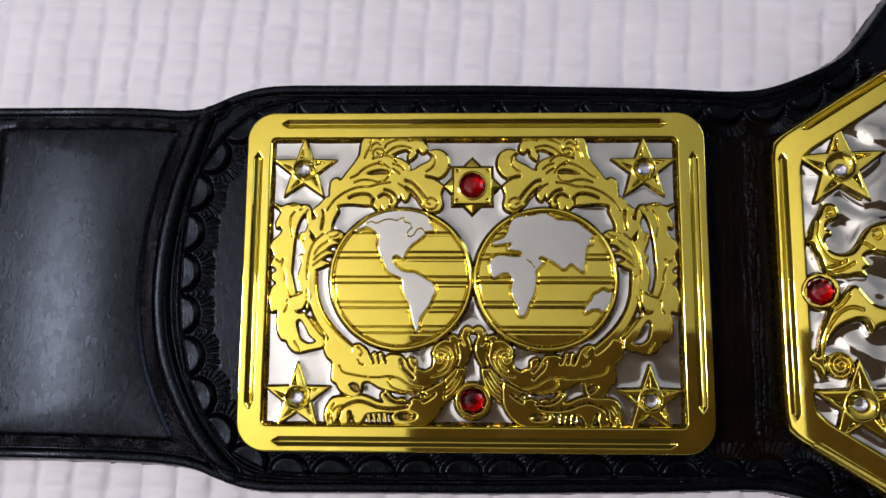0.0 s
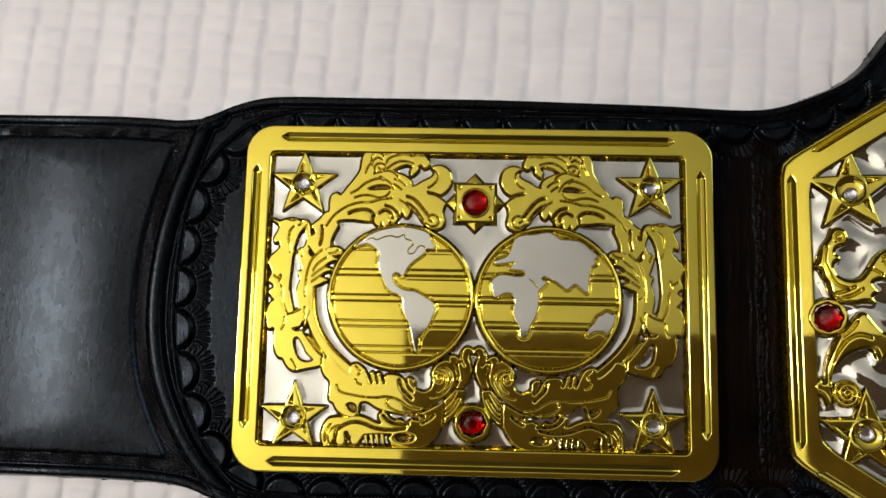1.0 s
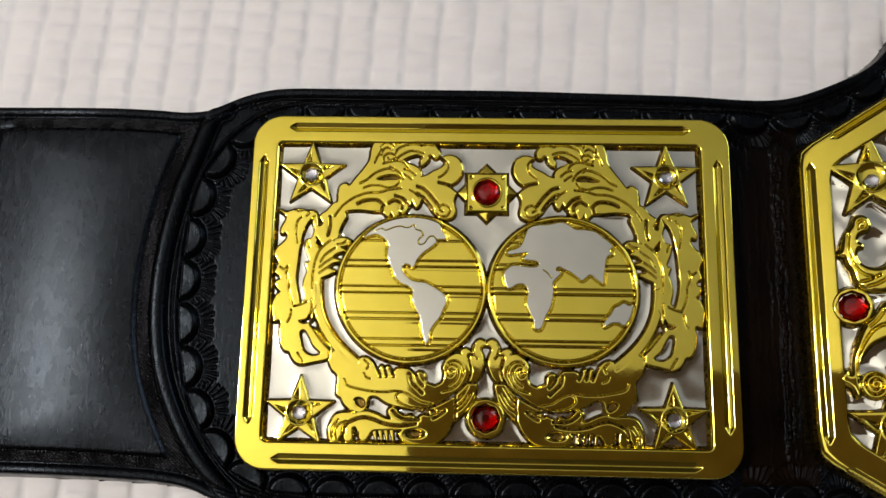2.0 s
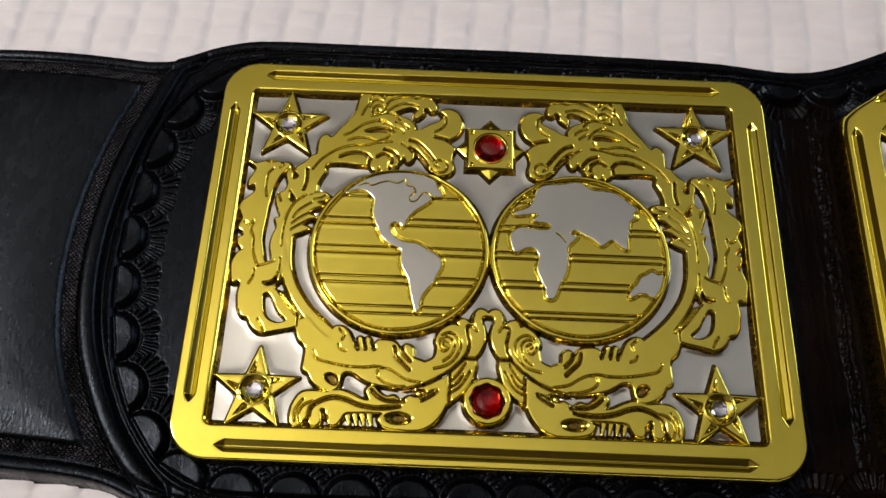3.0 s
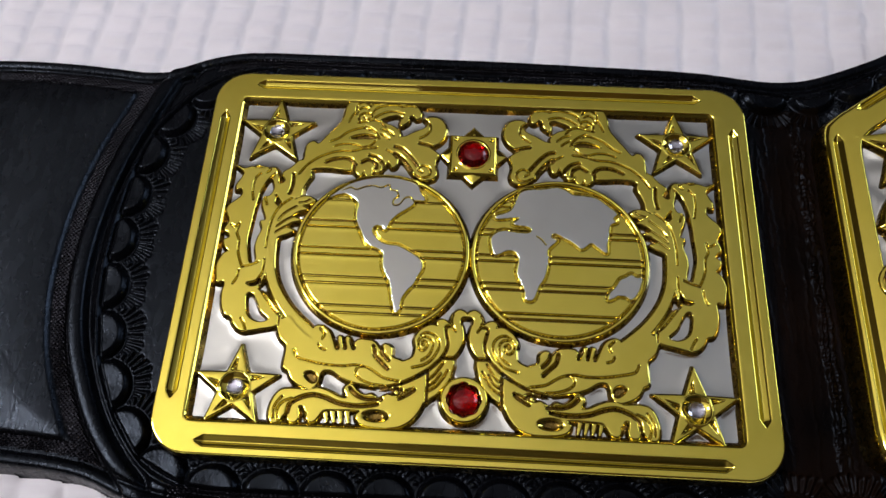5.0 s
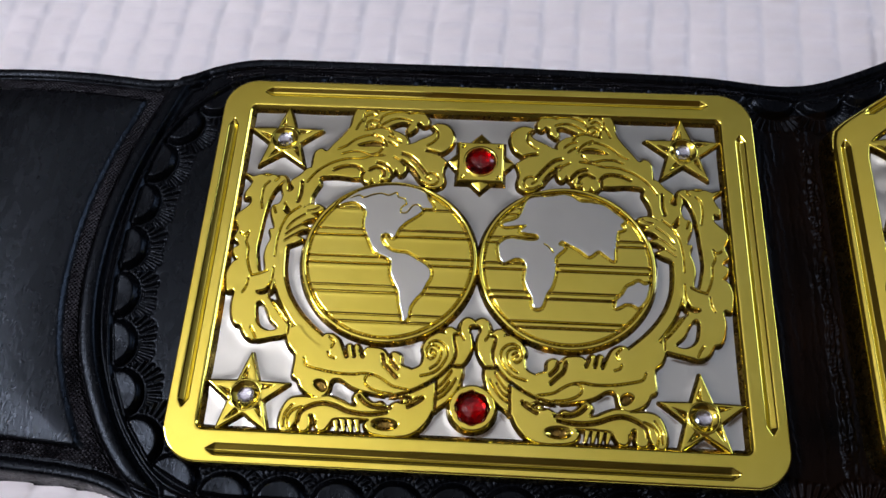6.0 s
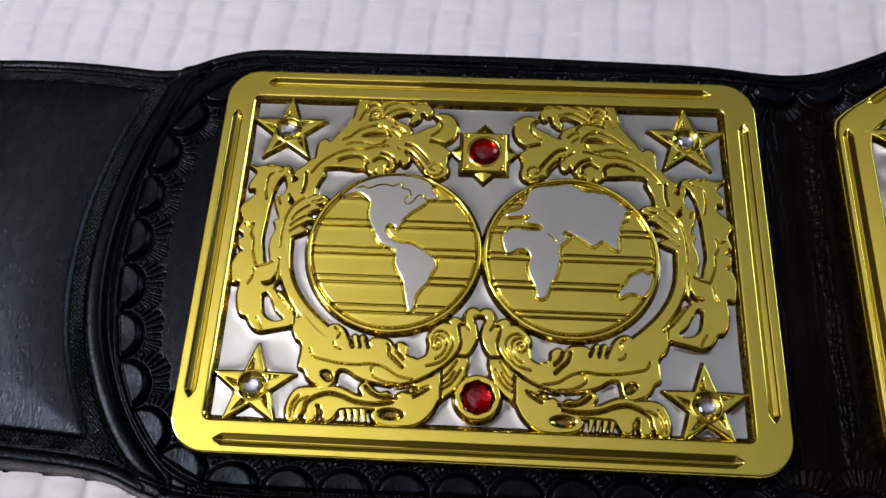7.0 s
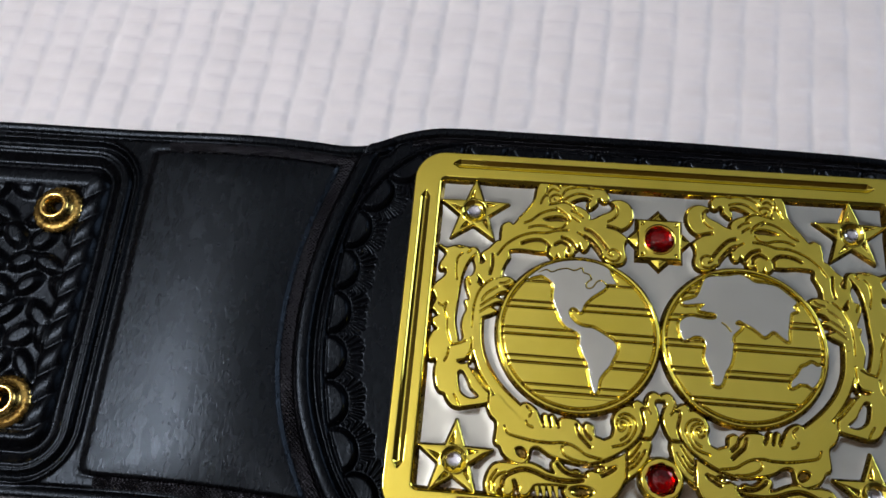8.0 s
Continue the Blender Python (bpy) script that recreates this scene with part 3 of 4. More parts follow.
MUZZLE = [(-40, -39), (-40.6, -36.7), (-40, -34.1), (-38.7, -32.3), (-36.5, -31.8), (-33.4, -31.9), (-30.8, -31.4), (-28.4, -32.1), (-26.2, -33.1), (-24.5, -33.2), (-25.2, -31.5), (-24.9, -30.6), (-23.8, -30.3), (-22.6, -31.6), (-21, -32.5), (-19.4, -32.2), (-18.1, -33.2), (-16.2, -32.1), (-13.6, -31), (-8.3, -30.9), (-8.8, -34.2), (-10.7, -37.2), (-13.4, -38.9), (-16.4, -39.2), (-19.5, -39), (-21.6, -38.3), (-22.3, -36.9), (-21.5, -35.9), (-23.4, -35.7), (-26.4, -35.8), (-29.1, -36.1), (-30.2, -37.6), (-30.9, -38.5), (-32.1, -38.6), (-32.8, -37.4), (-33.4, -35.5), (-34.5, -35.6), (-34.3, -38), (-35.1, -38.9), (-36.4, -38.5), (-36.7, -36.6), (-37.6, -37.8), (-38.5, -39)]
AMERICA = [(-33.4, 14.7), (-31.3, 15.5), (-29.2, 15.6), (-26.7, 13.4), (-26.8, 10.6), (-26.4, 8.4), (-25.1, 5.6), (-24.3, 3.9), (-22.8, 2.5), (-21.1, 1.8), (-19.8, 0.7), (-19.7, -2), (-18.8, -4.3), (-17.7, -6.4), (-17.1, -9.4), (-16.4, -12.3), (-15.8, -13.7), (-15.1, -12.7), (-14.8, -10.3), (-13.7, -8.3), (-12.4, -6.7), (-11.6, -4.8), (-10.7, -2.8), (-10.8, -1), (-12.1, 0.3), (-14.1, 1.5), (-16.4, 2.7), (-18.6, 2.9), (-20.4, 3.5), (-22.1, 5.1), (-22.7, 6.6), (-22.1, 7.6), (-20.8, 7.6), (-19.7, 6.7), (-18.8, 8.8), (-17.3, 10.7), (-15.6, 12), (-13.8, 13.5), (-13.4, 14.6), (-11, 14.8), (-12.2, 17), (-13.4, 19.2), (-18.1, 20.6), (-23.7, 20.5), (-28.2, 19.1), (-31.4, 16.8)]
COAST = [(-31.1, 16.5), (-28.8, 17.4), (-27.4, 16.9), (-25.5, 17.7), (-23.5, 18.1), (-21.6, 17.7), (-19.8, 18.5), (-19.3, 17.3), (-17.8, 16.8), (-17.3, 15.6)]
BAY = [(-17.3, 15.6), (-18.5, 14.4), (-18.3, 13.2), (-17, 13.4), (-15.8, 15.1), (-14.5, 15.4), (-13.6, 14.4)]
OLD_WORLD = [(13.5, 18.8), (16.7, 19.1), (19.9, 19.7), (22, 19), (23.6, 17.9), (26.2, 17.7), (29.1, 17.2), (31.4, 15.5), (33.7, 13.4), (32.8, 12.1), (33.4, 11.1), (32.1, 10.4), (31.6, 8), (31.2, 5.4), (31, 3.1), (29.2, 4.3), (27.5, 5.4), (25.5, 3.9), (24.1, 4.8), (22.6, 5.9), (20.8, 6.8), (19.3, 7.5), (18.4, 6.6), (19.8, 5.8), (17.7, 3.4), (17.7, 1), (17.4, -1.8), (16.7, -4.1), (15.7, -5.8), (14.4, -9.1), (12.7, -9), (12.5, -7), (11.5, -4.9), (10.7, -2.5), (11.1, 0.3), (10.4, 2.3), (8.5, 2.7), (5.7, 1.5), (4.6, 5.1), (5.6, 6.9), (7.6, 7.7), (12, 7.3), (13.8, 7.8), (13.3, 8.9), (9.7, 9.5), (11, 11.2), (6.3, 10.7), (5.6, 11.5), (9.1, 13.1), (11.1, 17.8)]
RED_SEA = [(15.1, 6.6), (16.2, 5.8), (17.2, 4.5)]
AUSTRALIA = [(31, -8.3), (31.4, -6.6), (32.7, -5.2), (33.8, -3.4), (35, -2.8), (36.3, -2), (37.6, -2.7), (38.6, -2.6), (38.2, -5), (37.4, -6.7), (36.1, -8.1), (34.9, -7.4), (33.2, -7.3), (32, -8)]
CUT21 = [(-44.7, 8), (-43.5, 9.9), (-41, 11.8)]
CUT22 = [(-44.9, 6.4), (-43.1, 8), (-40.6, 9.6)]
CUT23 = [(-45, 4.8), (-43.3, 6.1), (-41.5, 7.1)]
CUT24 = [(-40.4, 12.8), (-38.9, 13.1), (-38, 13.8)]
SPRAY = [(-10.8, -21.3), (-11.1, -19.6), (-10.4, -17.9), (-9.2, -16.8), (-7.7, -16.1), (-6.3, -16.3), (-6.6, -15.5), (-5.9, -14.8), (-4.9, -14.9), (-4.0, -15.5), (-3.5, -16.0), (-3.4, -14.6), (-2.8, -13.2), (-1.9, -12.4), (-1.0, -12.5), (-0.2, -13.1), (-0.1, -13.8), (-0.7, -13.8), (-1.3, -14.2), (-1.5, -15.2), (-1.0, -16.4), (-0.7, -18.0), (-0.8, -19.5), (-1.2, -20.8), (-1.9, -22.2), (-2.6, -23.2), (-2.5, -24.8), (-2.8, -26.3), (-3.2, -27.9), (-3.9, -29.2), (-4.9, -30.5), (-5.8, -31.5), (-6.8, -32.3), (-7.8, -33.0), (-8.3, -33.4), (-10.5, -32.0), (-12.9, -30.6), (-15.8, -29.3), (-16.4, -27.3), (-16.1, -25.2), (-13.6, -24.8), (-11.3, -23.6)]
COIL = [(-9.1, -20.8), (-9.5, -20.5), (-9.2, -19.9), (-8.4, -20.4), (-8.5, -21.4), (-9.3, -22.1), (-10.2, -21.4), (-10.3, -20.0), (-9.5, -19.0), (-8.1, -19.1), (-7.2, -20.2), (-7.3, -21.8), (-8.0, -23.2), (-9.4, -24.3)]
SWEEP = [(-9.9, -18.7), (-8.8, -18.0), (-7.3, -18.2), (-6.1, -19.4), (-5.8, -21.1), (-6.4, -22.7), (-7.4, -24.2), (-8.9, -25.3), (-11.3, -26.0)]
HORN = [(-25.2, 30.5), (-22.1, 31.1), (-20.0, 31.7), (-17.0, 32.3), (-15.0, 33.5), (-13.0, 34.5), (-11.9, 35.5), (-11.7, 36.8), (-12.4, 37.6), (-11.1, 38.1), (-9.5, 38.0), (-7.9, 36.9), (-7.1, 34.8), (-7.4, 32.7), (-8.5, 31.0), (-10.0, 30.0), (-11.0, 29.5), (-9.8, 28.6), (-8.7, 27.5), (-9.2, 25.9), (-9.3, 24.3), (-8.9, 22.4), (-9.4, 20.9), (-10.8, 20.3), (-12.5, 20.6), (-13.8, 21.7), (-14.6, 22.3), (-15.7, 24.0), (-16.9, 25.4), (-17.8, 26.7), (-18.6, 27.5), (-18.3, 25.7), (-18.6, 24.1), (-19.5, 23.5), (-20.5, 25.4), (-21.6, 27.0), (-23.2, 27.7), (-25.1, 28.0)]
SLOT = [(-46.8, 20.9), (-47.5, 19), (-46.9, 16.6), (-47.6, 14.5), (-49, 13.9), (-49.1, 11.8), (-47.8, 8.2), (-48.9, 7.6), (-48.3, 5.5), (-49, 3.2), (-49.2, 0.8), (-48.6, -2.3), (-49.8, -3.1), (-50.7, 0), (-51.2, 3.1), (-50.9, 7.8), (-50.6, 11.8), (-49.9, 15.8), (-48.7, 18.7)]
LUNE = [(-49.2, -10.8), (-48.1, -10.5), (-46.8, -12.3), (-45.6, -14.6), (-43.7, -16.5), (-45.5, -17.2), (-47.4, -16.6), (-48.7, -15.1), (-49.3, -12.3)]
VEE = [(-49.8, -8), (-47.8, -7.4), (-47, -6.1), (-46.6, -8), (-48.2, -8.8), (-49.3, -8.6)]
CHEEK = [(-34, -28), (-32.8, -27.7), (-31.5, -28.4), (-31.2, -29.9), (-32.2, -30.5), (-33.5, -29.8), (-34.3, -28.7)]
CLEFT1 = [(-3.6, -16.2), (-4.5, -16.6), (-4.4, -18.2), (-4.0, -20.0), (-4.2, -21.7), (-5.0, -23.4), (-6.1, -24.7), (-8.0, -26.5), (-10.1, -27.9)]
CLEFT2 = [(-8.0, -26.5), (-10.1, -27.9), (-12.7, -29.3), (-15.7, -30.4), (-18.4, -30.9)]
CLEFT3 = [(-8.0, -27.0), (-7.8, -29.4), (-7.9, -31.3), (-7.9, -33.2)]
CLEFT4 = [(-5.0, -23.4), (-3.8, -23.5), (-2.4, -23.5)]
CLEFT5 = [(-7.6, -28.4), (-6.5, -27.4), (-5.4, -25.8), (-4.7, -24.6)]
CLEFT6 = [(-7.6, -31.0), (-5.9, -29.8), (-4.6, -28.0), (-3.7, -26.3)]
CLEFT7 = [(-3.1, -13.6), (-3.4, -14.7), (-3.1, -16.2), (-2.4, -17.3)]
CLEFT8 = [(-13.1, -31.8), (-12.2, -31.2), (-11.4, -30.8)]
CLEFT9 = [(-7.5, -29.7), (-6.2, -28.8), (-5.1, -27.0)]
CLEFTS = (CLEFT1, CLEFT2, CLEFT3, CLEFT4)
FINE_CLEFTS = (CLEFT5, CLEFT6, CLEFT7, CLEFT8, CLEFT9)
VEIN1 = [(-55.5, 6.4), (-54.4, 5.8), (-53.6, 6.6), (-53.9, 4.5), (-53.1, 2.5), (-52.9, -0.1), (-52.1, -2.6), (-51.3, -4.2)]
VEIN2 = [(-52.0, -5.1), (-52.2, -7.1), (-52.8, -8.4)]
VEIN3 = [(-50.6, 20.3), (-51.7, 18.8), (-51.9, 15.9), (-51.4, 13.1)]
VEIN4 = [(-54.7, 21.8), (-53.1, 22.5), (-51.2, 22.0), (-49.5, 22.5), (-48.5, 21.4), (-49.2, 20.6)]
VEIN5 = [(-51.3, -4.2), (-49.6, -3.7), (-47.9, -2.9)]
VEIN6 = [(-49.7, -16.6), (-48.9, -17.8), (-48.3, -19.1)]
VEIN7 = [(-46.6, -8), (-46.3, -9.5), (-44.9, -11.5), (-42.8, -14.1), (-41.2, -15.6)]
VEIN8 = [(-46.6, -2.2), (-46.6, -5.3), (-47.3, -7.4)]
VEIN9 = [(-46.7, 0.9), (-46.7, 4.8), (-46.1, 8.7), (-44.8, 11.6), (-42.4, 13.8)]
VEIN10 = [(-37.0, -23.2), (-36.1, -24.8), (-33.2, -25.6), (-29.5, -26.2), (-25.8, -26.3), (-23.4, -26.0), (-20.9, -26.4), (-19.1, -27.3), (-17.1, -28.5), (-13.9, -29.1)]
VEIN11 = [(-21.8, -26.2), (-22.9, -26.6), (-23.2, -27.9), (-22.0, -29.1), (-19.6, -30.0), (-17.2, -30.2)]
VEIN14 = [(-31.9, -21.6), (-31.4, -22.5), (-30.3, -22.9)]
VEIN15 = [(-38.5, -38.7), (-38.9, -36.6), (-37.9, -34.8), (-36.1, -33.9)]
VEIN16 = [(-39.6, -38.1), (-39.5, -35.7), (-38.2, -33.6)]
VEIN17 = [(-31.9, -18.1), (-30.8, -19.3), (-31.2, -20.4)]
VEIN18 = [(-32.9, -38.6), (-32.9, -36.8)]
VEIN19 = [(-41.4, -14.9), (-41.3, -17.7)]
VEIN20 = [(-48.7, 13.9), (-48, 12)]
VEIN21 = [(-46.2, 14.6), (-45.2, 12.7)]
FURROW8 = [(-28.3, -20.2), (-27.7, -22.3)]
FURROW9 = [(-26.6, -20.1), (-26.1, -22.2)]
FURROW10 = [(-24.9, -20.5), (-24.2, -22.2)]
FURROW11 = [(-19.9, -21.7), (-19.4, -23.6), (-17.9, -25.1), (-16.6, -26.4)]
FURROW12 = [(-18.3, -21.6), (-17.8, -23.1), (-16.5, -24.5)]
FURROW13 = [(-36.7, -36.9), (-36.3, -35.1), (-34.4, -33.7), (-31.8, -32.9), (-29.2, -33.3), (-26.5, -34.3), (-23.4, -34.8), (-20.4, -34.7), (-18.1, -34.2)]
FURROW14 = [(-13.6, -32.8), (-12.5, -32.2), (-11.3, -31.4), (-10.6, -30.8)]
FURROW15 = [(-42.8, 20.4), (-42.7, 17.5), (-43.1, 15.3)]
FURROW16 = [(-24, -31.2), (-22.5, -32.5), (-20.4, -33.2), (-17.4, -33.2)]
VEINS = (COIL, SWEEP, VEIN1, VEIN2, VEIN3, VEIN4, VEIN5, VEIN6, VEIN7, VEIN8, VEIN9, VEIN10, VEIN11, VEIN14, VEIN15, VEIN16, VEIN17, VEIN18, VEIN19, VEIN20, VEIN21)
CRESCENT = [(-30.6, 31.2), (-29.4, 32.0), (-27.8, 32.5), (-26.1, 32.7), (-24.5, 32.4), (-23.8, 31.6), (-24.7, 31.1), (-26.8, 31.1), (-28.7, 30.9)]
MANE1 = [(-41.5, 20.6), (-39.5, 23.5), (-36.4, 25.9), (-32.7, 27.3), (-29.4, 27.5), (-26.7, 28.3), (-23.6, 28.7)]
MANE2 = [(-33.9, 28.7), (-31.8, 29.4), (-29.3, 29.4), (-27.0, 28.8), (-25.2, 29.3), (-24.2, 30.5)]
MANE3 = [(-35.0, 30.0), (-33.1, 31.0), (-31.1, 32.8), (-28.8, 33.9), (-26.9, 34.3), (-25.9, 33.7)]
MANE4 = [(-26.9, 34.8), (-25.3, 34.0), (-24.0, 32.9), (-23.2, 31.4)]
MANE5 = [(-29.4, 38.2), (-29.0, 39.5), (-27.7, 40.3), (-26.6, 39.8)]
MANE6 = [(-28.5, 35.9), (-28.7, 37.5), (-27.7, 38.5), (-26.2, 38.5), (-25.6, 37.6), (-26.5, 36.7), (-27.5, 37.4)]
MANE7 = [(-28.8, 35.7), (-26.9, 36.2), (-24.9, 36.6), (-23.1, 36.0), (-22.0, 34.7)]
MANE8 = [(-25.1, 37.1), (-23.5, 38.4), (-21.5, 39.3), (-19.4, 39.3), (-17.8, 38.8)]
MANE9 = [(-25.4, 38.7), (-24.7, 40.0), (-22.9, 40.9), (-20.4, 41.4), (-18.3, 41.1)]
MANE10 = [(-31.1, 35.9), (-30.5, 37.5), (-29.7, 39.0), (-29.6, 40.4)]
MANE11 = [(-22.9, 34.2), (-21.3, 33.7), (-19.9, 32.5)]
MANE12 = [(-22.9, 32.7), (-21.9, 32.1), (-20.9, 31.3)]
MANE13 = [(-29.2, 41.1), (-28.1, 41.8), (-26.8, 41.5), (-26.1, 40.7)]
MANE14 = [(-12.2, 37.1), (-11.1, 36.0), (-11.0, 34.2), (-12.1, 32.7), (-13.4, 31.9)]
MANE15 = [(-13.8, 21.7), (-12.4, 20.9), (-10.8, 21.2), (-10.2, 22.7), (-11.0, 23.9), (-12.4, 24.1), (-13.2, 23.1), (-12.2, 22.3)]
MANE16 = [(-15.0, 41.0), (-16.4, 41.3), (-18.3, 40.9)]
MANE17 = [(-21.2, 28.3), (-19.6, 27.3), (-18.6, 26.1)]
MANES = (MANE1, MANE2, MANE3, MANE4, MANE5, MANE6, MANE7, MANE8, MANE9, MANE10, MANE11, MANE12, MANE13, MANE14, MANE15, MANE16, MANE17)

FURROW1 = [(-35.4, 24.2), (-33.7, 25.0), (-31.5, 25.4), (-29.6, 25.1), (-28.3, 23.8)]
FURROW2 = [(-26.8, 24.5), (-25.2, 25.3), (-23.6, 24.4), (-23.3, 23.1)]
FURROW3 = [(-25.1, 26.6), (-23.3, 26.0), (-22.0, 24.7), (-21.5, 23.6)]
FURROW4 = [(-19.2, 29.3), (-17.6, 28.8), (-16.0, 27.4), (-14.5, 25.6), (-13.4, 24.1)]
FURROW5 = [(-19.1, 27.3), (-17.7, 26.4), (-16.2, 24.7), (-14.9, 22.8)]
FURROW6 = [(-13.3, 30.5), (-11.8, 30.2), (-10.2, 29.7)]
FURROW7 = [(-28.6, 23.5), (-28.7, 22.2)]

CUTS = (CUT21, CUT22, CUT23, CUT24)
FURROWS = (FURROW1, FURROW2, FURROW3, FURROW4, FURROW5, FURROW6, FURROW7, FURROW8, FURROW9, FURROW10, FURROW11, FURROW12, FURROW13, FURROW14, FURROW15, FURROW16)


def closed(points):
    return curve(points, True, 4)


def star(radius, inner=0.41):
    """A flat five-pointed star with a wedge cut into one half of each arm and a dished seat for the stone."""
    r = Relief(np.arange(-radius - 1, radius + 1.01, 0.14), np.arange(-radius - 1, radius + 1.01, 0.14), 7.6)
    pts = np.array([(radius * (1 if k % 2 == 0 else inner) * math.sin(math.pi * k / 5), radius * (1 if k % 2 == 0 else inner) * math.cos(math.pi * k / 5)) for k in range(10)])
    d = r.inside(r.X, r.Y, pts)
    rad, turn = np.hypot(r.X, r.Y), np.arctan2(r.X, r.Y)
    seat = 0.335 * radius
    r.Z = 7.6 + 2.0 * flank(d, 0.8) + 0.05 * ease(d / 0.8)
    for k in range(5):
        a = 2 * math.pi * k / 5
        u, v = r.X * math.sin(a) + r.Y * math.cos(a), r.Y * math.sin(a) - r.X * math.cos(a)   # along the arm, and to one side
        side = np.minimum(np.minimum(v - 0.12, d - 0.5), u - seat - 0.35)
        r.Z -= np.where(u > 0, 0.95 * np.clip(side / 0.75, 0, 1) * np.clip((0.80 * radius - u) / (0.3 * radius), 0, 1), 0)
    r.Z += 0.16 * np.exp(-(((rad - seat) / 0.22) ** 2))
    bowl = 9.0 + 0.7 * np.clip((rad - 0.17 * radius) / (seat - 0.17 * radius), 0, 1) ** 1.6
    r.Z = np.where(rad < seat, np.minimum(r.Z, bowl), r.Z)
    return r


def brilliant(name, radius, height, mat, sides=12):
    """A cut stone: flat table, a ring of facets, pointed below."""
    bm = bmesh.new()
    radius, height = radius * 0.001, height * 0.001
    rings = [(0.30, height), (0.66, height * 0.84), (0.9, height * 0.46), (1.0, height * 0.1), (0.92, 0.0)]
    rows = []
    for k, (f, z) in enumerate(rings):
        rows.append([bm.verts.new((radius * f * math.cos(2 * math.pi * (i + 0.5 * (k % 2)) / sides), radius * f * math.sin(2 * math.pi * (i + 0.5 * (k % 2)) / sides), z)) for i in range(sides)])
    bm.faces.new(rows[0])
    bm.faces.new(rows[-1][::-1])
    for k in range(len(rows) - 1):
        a, c = rows[k], rows[k + 1]
        for i in range(sides):
            n = (i + 1) % sides
            if k % 2 == 0:
                bm.faces.new((a[i], c[i], a[n]))
                bm.faces.new((a[n], c[i], c[n]))
            else:
                bm.faces.new((a[i], c[i], c[n]))
                bm.faces.new((a[i], c[n], a[n]))
    bmesh.ops.recalc_face_normals(bm, faces=bm.faces)
    return part(name, bm, mat)


def placed(ob, x, y, z, parent):
    ob.location, ob.parent = (x * 0.001, y * 0.001, z * 0.001), parent
    return ob


def twin(ob, x, y, z):
    """Another part on the same mesh."""
    c = ob.copy()
    scene.collection.objects.link(c)
    c.location = (x * 0.001, y * 0.001, z * 0.001)
    return c


def ring_seat(outer, inner, z0, z1):
    r = Relief(np.arange(-outer - 1, outer + 1.01, 0.15), np.arange(-outer - 1, outer + 1.01, 0.15), 7.6)
    rad, turn = np.hypot(r.X, r.Y), np.arctan2(r.X, r.Y)
    r.Z = 7.6 + (z1 - 7.6) * flank(outer - 0.2 - rad, 1.0)
    r.Z = np.where(rad < inner + 0.5, np.minimum(r.Z, z0 + (z1 - z0) * ease((rad - inner + 0.25 - 0.12 * np.cos(turn * 8)) / 0.5)), r.Z)
    return r


def bar_groove(r, a, b, half=1.25, depth=0.75):
    """A straight fluted groove with pointed ends, cut into a frame."""
    a, b = np.array(a, float), np.array(b, float)
    length = np.hypot(*(b - a))
    t = (b - a) / length
    w = r.window(np.array([a, b]), 2.5)
    u, v = (r.X[w] - a[0]) * t[0] + (r.Y[w] - a[1]) * t[1], np.abs((r.Y[w] - a[1]) * t[0] - (r.X[w] - a[0]) * t[1])
    room_left = np.minimum(np.minimum(u, length - u) * 0.62, half) - v
    r.Z[w] -= depth * np.clip(room_left / half, 0, 1) + 0.12 * ease(room_left / 0.2)


def scroll():
    """One half of the foliage, with its beasts, left of the globes."""
    r = Relief(np.arange(-59, 1.6, 0.13), np.arange(-40.6, 42.6, 0.13), 7.6)
    for pts in (HEAD, CREST, COLUMN, TRUNK, CLAW, BODY, MUZZLE, SPRAY, HORN):
        r.shape(closed(pts), 9.6, 1.0, 0.0, 0.7, -0.1)
    r.stroke(curve(RING), (0.9, 1.15, 1.25, 1.15, 1.1, 1.2, 1.5, 1.9), 9.55, 1.2)
    for pts in (SLOT, LUNE, VEE):
        r.pierce(closed(pts), 0.8)
    for pts in (CRESCENT, CHEEK):
        r.pierce(closed(pts), 0.5, 8.7)
    # open mouth, eye and teeth
    r.Z -= 0.78 * ease(1.5 - 1.5 * np.hypot((r.X - -18.2) / 3.3, (r.Y - -36.8) / 1.5)) * (r.Z > 8)
    r.Z -= 0.85 * ease(1.6 - 1.6 * np.hypot((r.X - -14.6) / 2.1, (r.Y - -31.3) / 1.1)) * (r.Z > 8)
    r.Z += 0.5 * np.exp(-((np.hypot(r.X - -14.3, r.Y - -31.4) / 0.6) ** 4))
    for x in (-28.8, -27.3, -25.8, -24.3):
        r.stroke(np.array([(x, -36.1), (x + 0.5, -38.4)]), (0.5, 0.3), 9.3, 0.4)
    for line in CUTS:
        r.groove(curve(line), 0.17, 0.4)
    for line in VEINS:
        r.groove(curve(line), 0.16, 0.55)
    for line in MANES:
        r.groove(curve(line), 0.17, 0.6)
    for line in FURROWS:
        r.groove(curve(line), 0.3, 0.85)
    for line in CLEFTS:
        r.groove(curve(line), 0.24, 0.9)
    for line in FINE_CLEFTS:
        r.groove(curve(line), 0.18, 0.6)
    r.Z = np.maximum(r.Z, 7.6)
    return r


